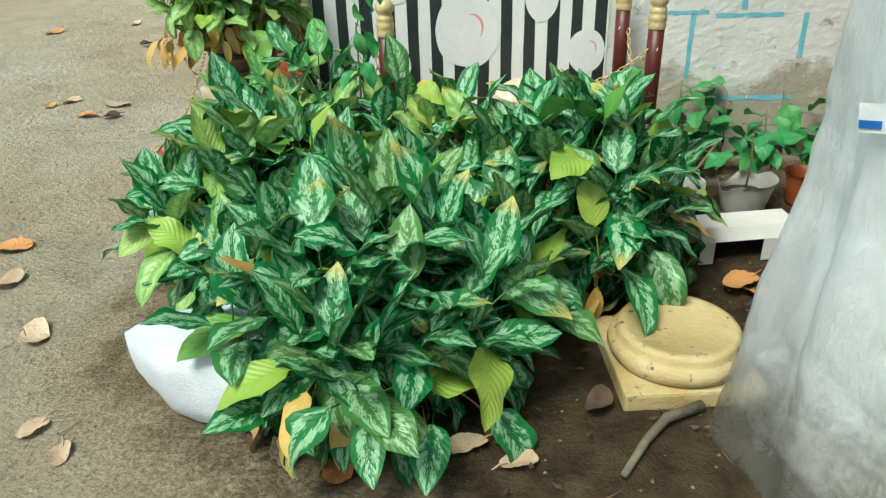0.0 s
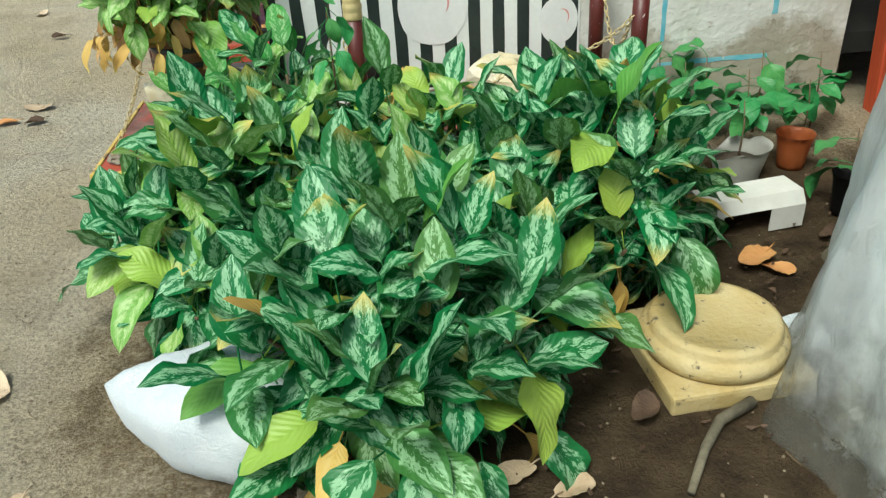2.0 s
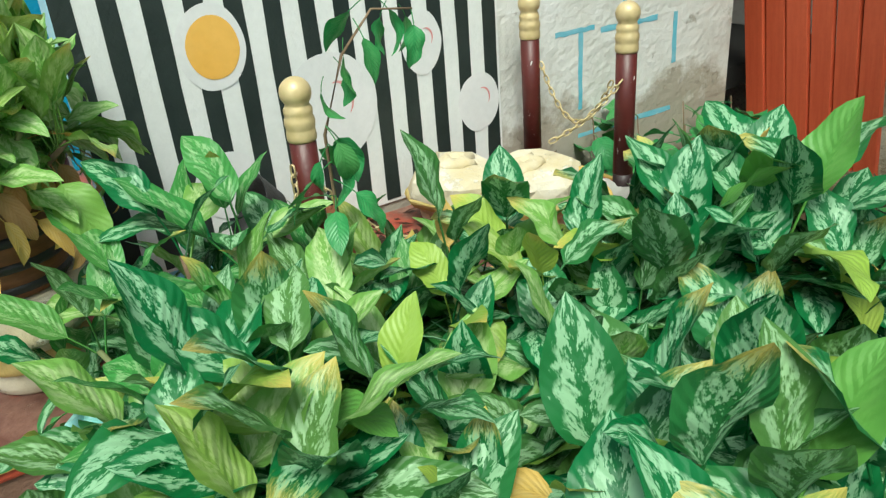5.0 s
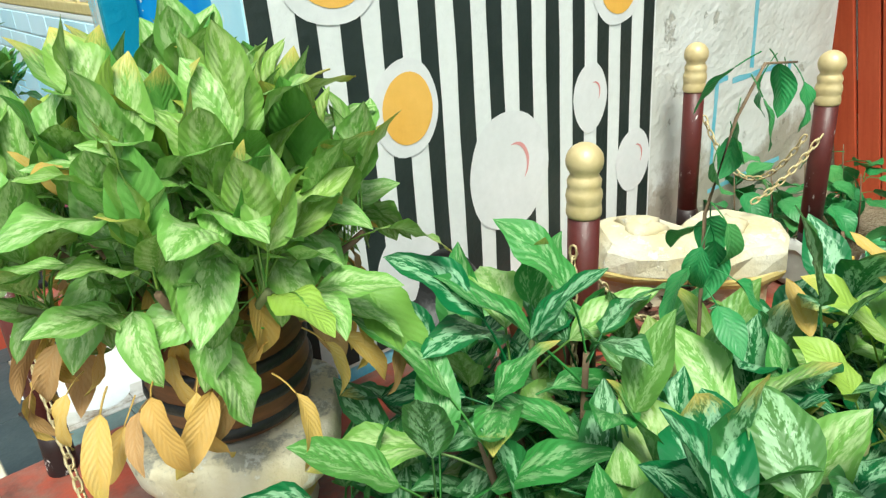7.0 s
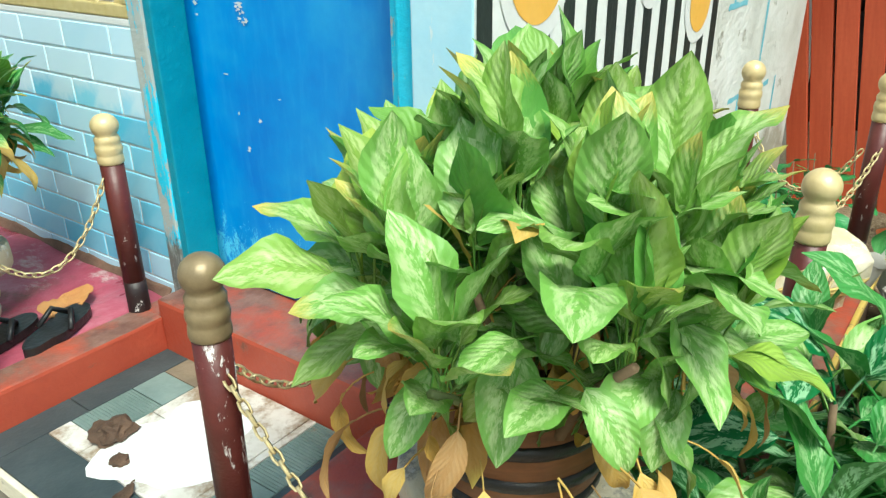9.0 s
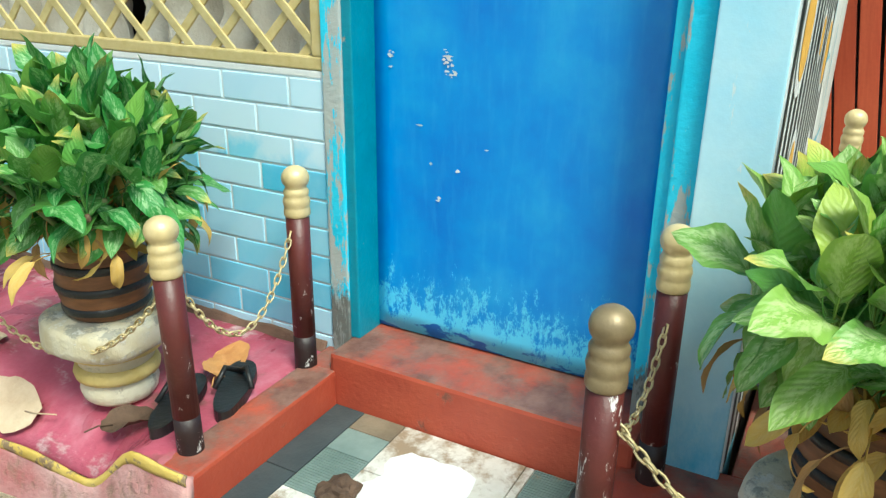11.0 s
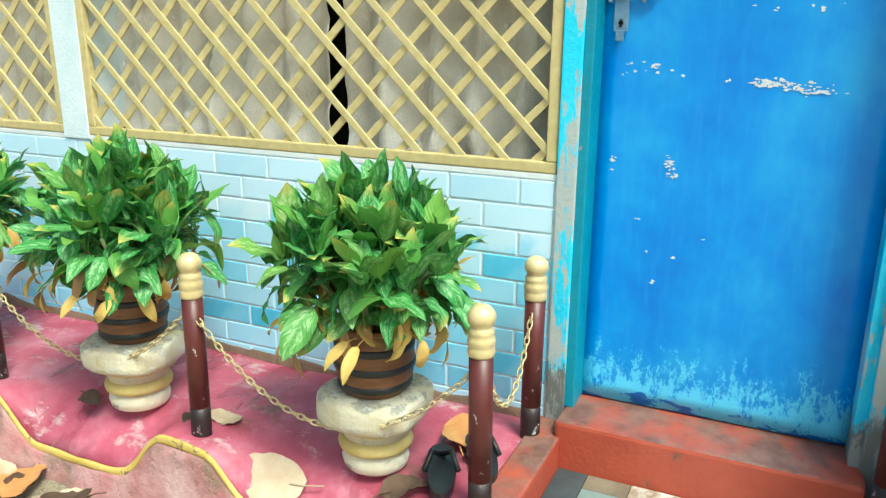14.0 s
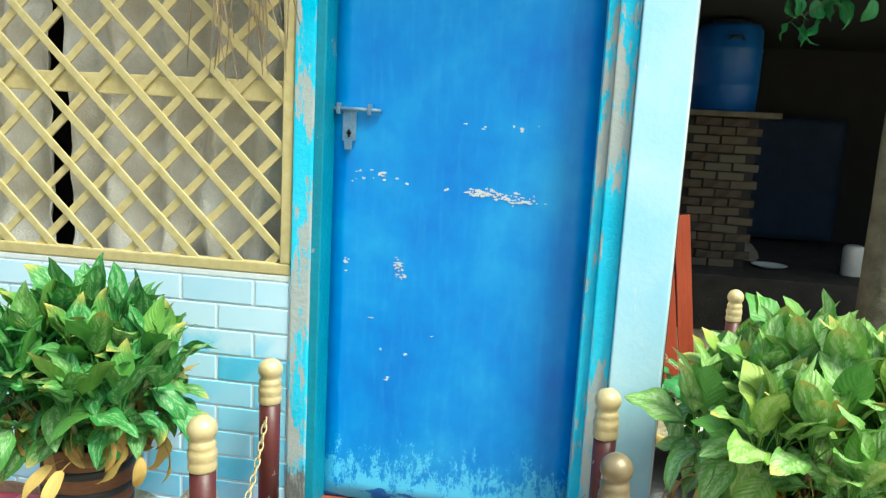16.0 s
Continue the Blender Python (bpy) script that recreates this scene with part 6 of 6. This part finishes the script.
crumple("crumpled_wrapper", "crumpled silvery wrapper half buried in soil", "wrapper", (0.15, -2.02, 0), 0.045, BARK, 3)
crumple("plastic_bag", "torn thin aqua plastic bag among the leaves", "plastic bag", (-0.2, -0.67, 0.25), 0.12, TEALPL, 8, 0.6)
crumple("plastic_bag", "grey white plastic bag on the soil by the column base", "plastic bag", (1.52, -1.62, 0), 0.07, SACK, 12, 0.5)
crumple("dead_leaf", "crumpled dead brown leaf on the tiled landing", "leaf", (-0.445, 0.79, 0.16), 0.05, BROWNLEAF, 21, 0.5)
crumple("dead_leaf", "shrivelled brown leaf on the tiled landing", "leaf", (-0.49, 0.69, 0.16), 0.022, BROWNLEAF, 27, 0.6)
crumple("stone", "rounded grey stone on the plinth corner", "stone", (-0.63, -0.45, 0.245), 0.035, GREYMORTAR, 5)
stick = solid("fallen_branch", tube(bmesh.new(), [(1.0, -2.12, 0.012), (1.08, -2.0, 0.018), (1.15, -1.92, 0.022), (1.26, -1.86, 0.012)], 0.009, 0.017, 8), BARK, "short rotten branch on the damp soil", "branch", "", True)
solid("twig", tube(bmesh.new(), [(1.5, -0.62, 0.05), (1.58, -0.52, 0.14), (1.68, -0.45, 0.24)], 0.008, 0.006, 6), BROWNSTEM, "bare twig leaning on the pots", "twig", "", True)
# dry grass tuft above the lattice
p = thing("dry_grass", "tuft of dry grass hanging over the lattice top", "dry grass", (-0.03, 1.2, 2.3))
for k in range(44):
    r = random.Random(k)
    y0 = r.uniform(-0.06, 0.2)
    part("blade", tube(bmesh.new(), [(0, y0, 0.0), (-0.03, y0 + r.uniform(-0.04, 0.04), -0.25), (-0.02, y0 + r.uniform(-0.09, 0.09), -0.38 - r.uniform(0, 0.3))], 0.005, 0.0015, 4), DRYLEAF, p)

# leaf scraps and bark crumbs in the damp soil
rg = random.Random(19)
bm = bmesh.new()
for _ in range(700):
    a, q = rg.uniform(0, 6.283), math.sqrt(rg.random())
    x, y = 1.4 + 1.5 * q * math.cos(a), -1.2 + 1.15 * q * math.sin(a)
    if y > -0.6 and x < 1.55:
        continue
    s, a = rg.uniform(0.005, 0.022), rg.uniform(0, 6.3)
    vs = [bm.verts.new((x + s * k * math.cos(a + t), y + s * k * math.sin(a + t), 0.008 + rg.uniform(0, 0.012))) for t, k in ((0, 1), (1.0, 0.45), (2.9, 0.9), (4.4, 0.4))]
    bm.faces.new(vs)
ob = new("leaf_scraps", mesh_of("leaf_scraps", bm, BROWNLEAF, False))
tagged(ob, "small dry leaf scraps scattered over the damp soil", "leaf scraps", kind="stuff")
bm = bmesh.new()
for _ in range(120):
    x, y, a, ln = rg.uniform(-2.6, 1.4), rg.uniform(-2.7, 2.6), rg.uniform(0, 6.3), rg.uniform(0.02, 0.09)
    if x > -0.72 and y > -0.58:
        continue
    tube(bm, [(x, y, 0.008), (x + ln * 0.5 * math.cos(a), y + ln * 0.5 * math.sin(a), 0.012), (x + ln * math.cos(a + 0.2), y + ln * math.sin(a + 0.2), 0.008)], 0.0018, 0.001, 4)
ob = new("twigs", mesh_of("twigs", bm, BROWNSTEM, False))
tagged(ob, "thin dry twigs and straws on the sand", "twigs", kind="stuff")

# pebbles and grit
rg = random.Random(9)
bm = bmesh.new()
for _ in range(4200):
    x, y, s = rg.uniform(-2.6, 2.4), rg.uniform(-2.9, 2.8), 0.003 + 0.01 * rg.random() ** 2
    if x > -0.72 and y > -0.58 and x < 1.55:
        continue
    c = Vector((x, y, 0.004))
    vs = [bm.verts.new(c + Vector(d) * s * rg.uniform(0.35, 0.75)) for d in ((1, 0.2, 0), (-0.2, 1, 0.1), (-1, -0.1, 0), (0.1, -1, 0.1), (0.1, 0.1, 0.7), (0, 0, -0.6))]
    for k in range(4):
        bm.faces.new((vs[k], vs[(k + 1) % 4], vs[4]))
        bm.faces.new((vs[(k + 1) % 4], vs[k], vs[5]))
ob = new("pebbles", mesh_of("pebbles", bm, GRIT, False))
tagged(ob, "scattered grit and small pebbles on the sand", "pebbles", kind="stuff")

# ---- painted bricks of the low wall ----
wall = bpy.data.objects["wall_front"]
ROW, LEN = 0.0825, 0.2365
full = mesh_of("brick", boxes((-0.004, 0.004, -LEN / 2 + 0.005, LEN / 2 - 0.005, -ROW / 2 + 0.004, ROW / 2 - 0.004), bevel=0.0025), BRICKS, False)
for r in range(10):
    zc = 1.034 - ROW * (r + 0.5)
    y = 1.23 + (0.1185 if r % 2 else 0.0) - LEN
    while y < 6.9:
        a, b = max(y, 1.116), min(y + LEN, 6.9)
        if b - a > 0.03:
            if b - a > LEN - 0.002:
                part("brick", full, None, wall, m=pose(0, (a + b) / 2, zc))
            else:
                part("brick", boxes((-0.004, 0.004, -(b - a) / 2 + 0.005, (b - a) / 2 - 0.005, -ROW / 2 + 0.004, ROW / 2 - 0.004), bevel=0.0025), BRICKS, wall, smooth=False, m=pose(0, (a + b) / 2, zc))
        y += LEN
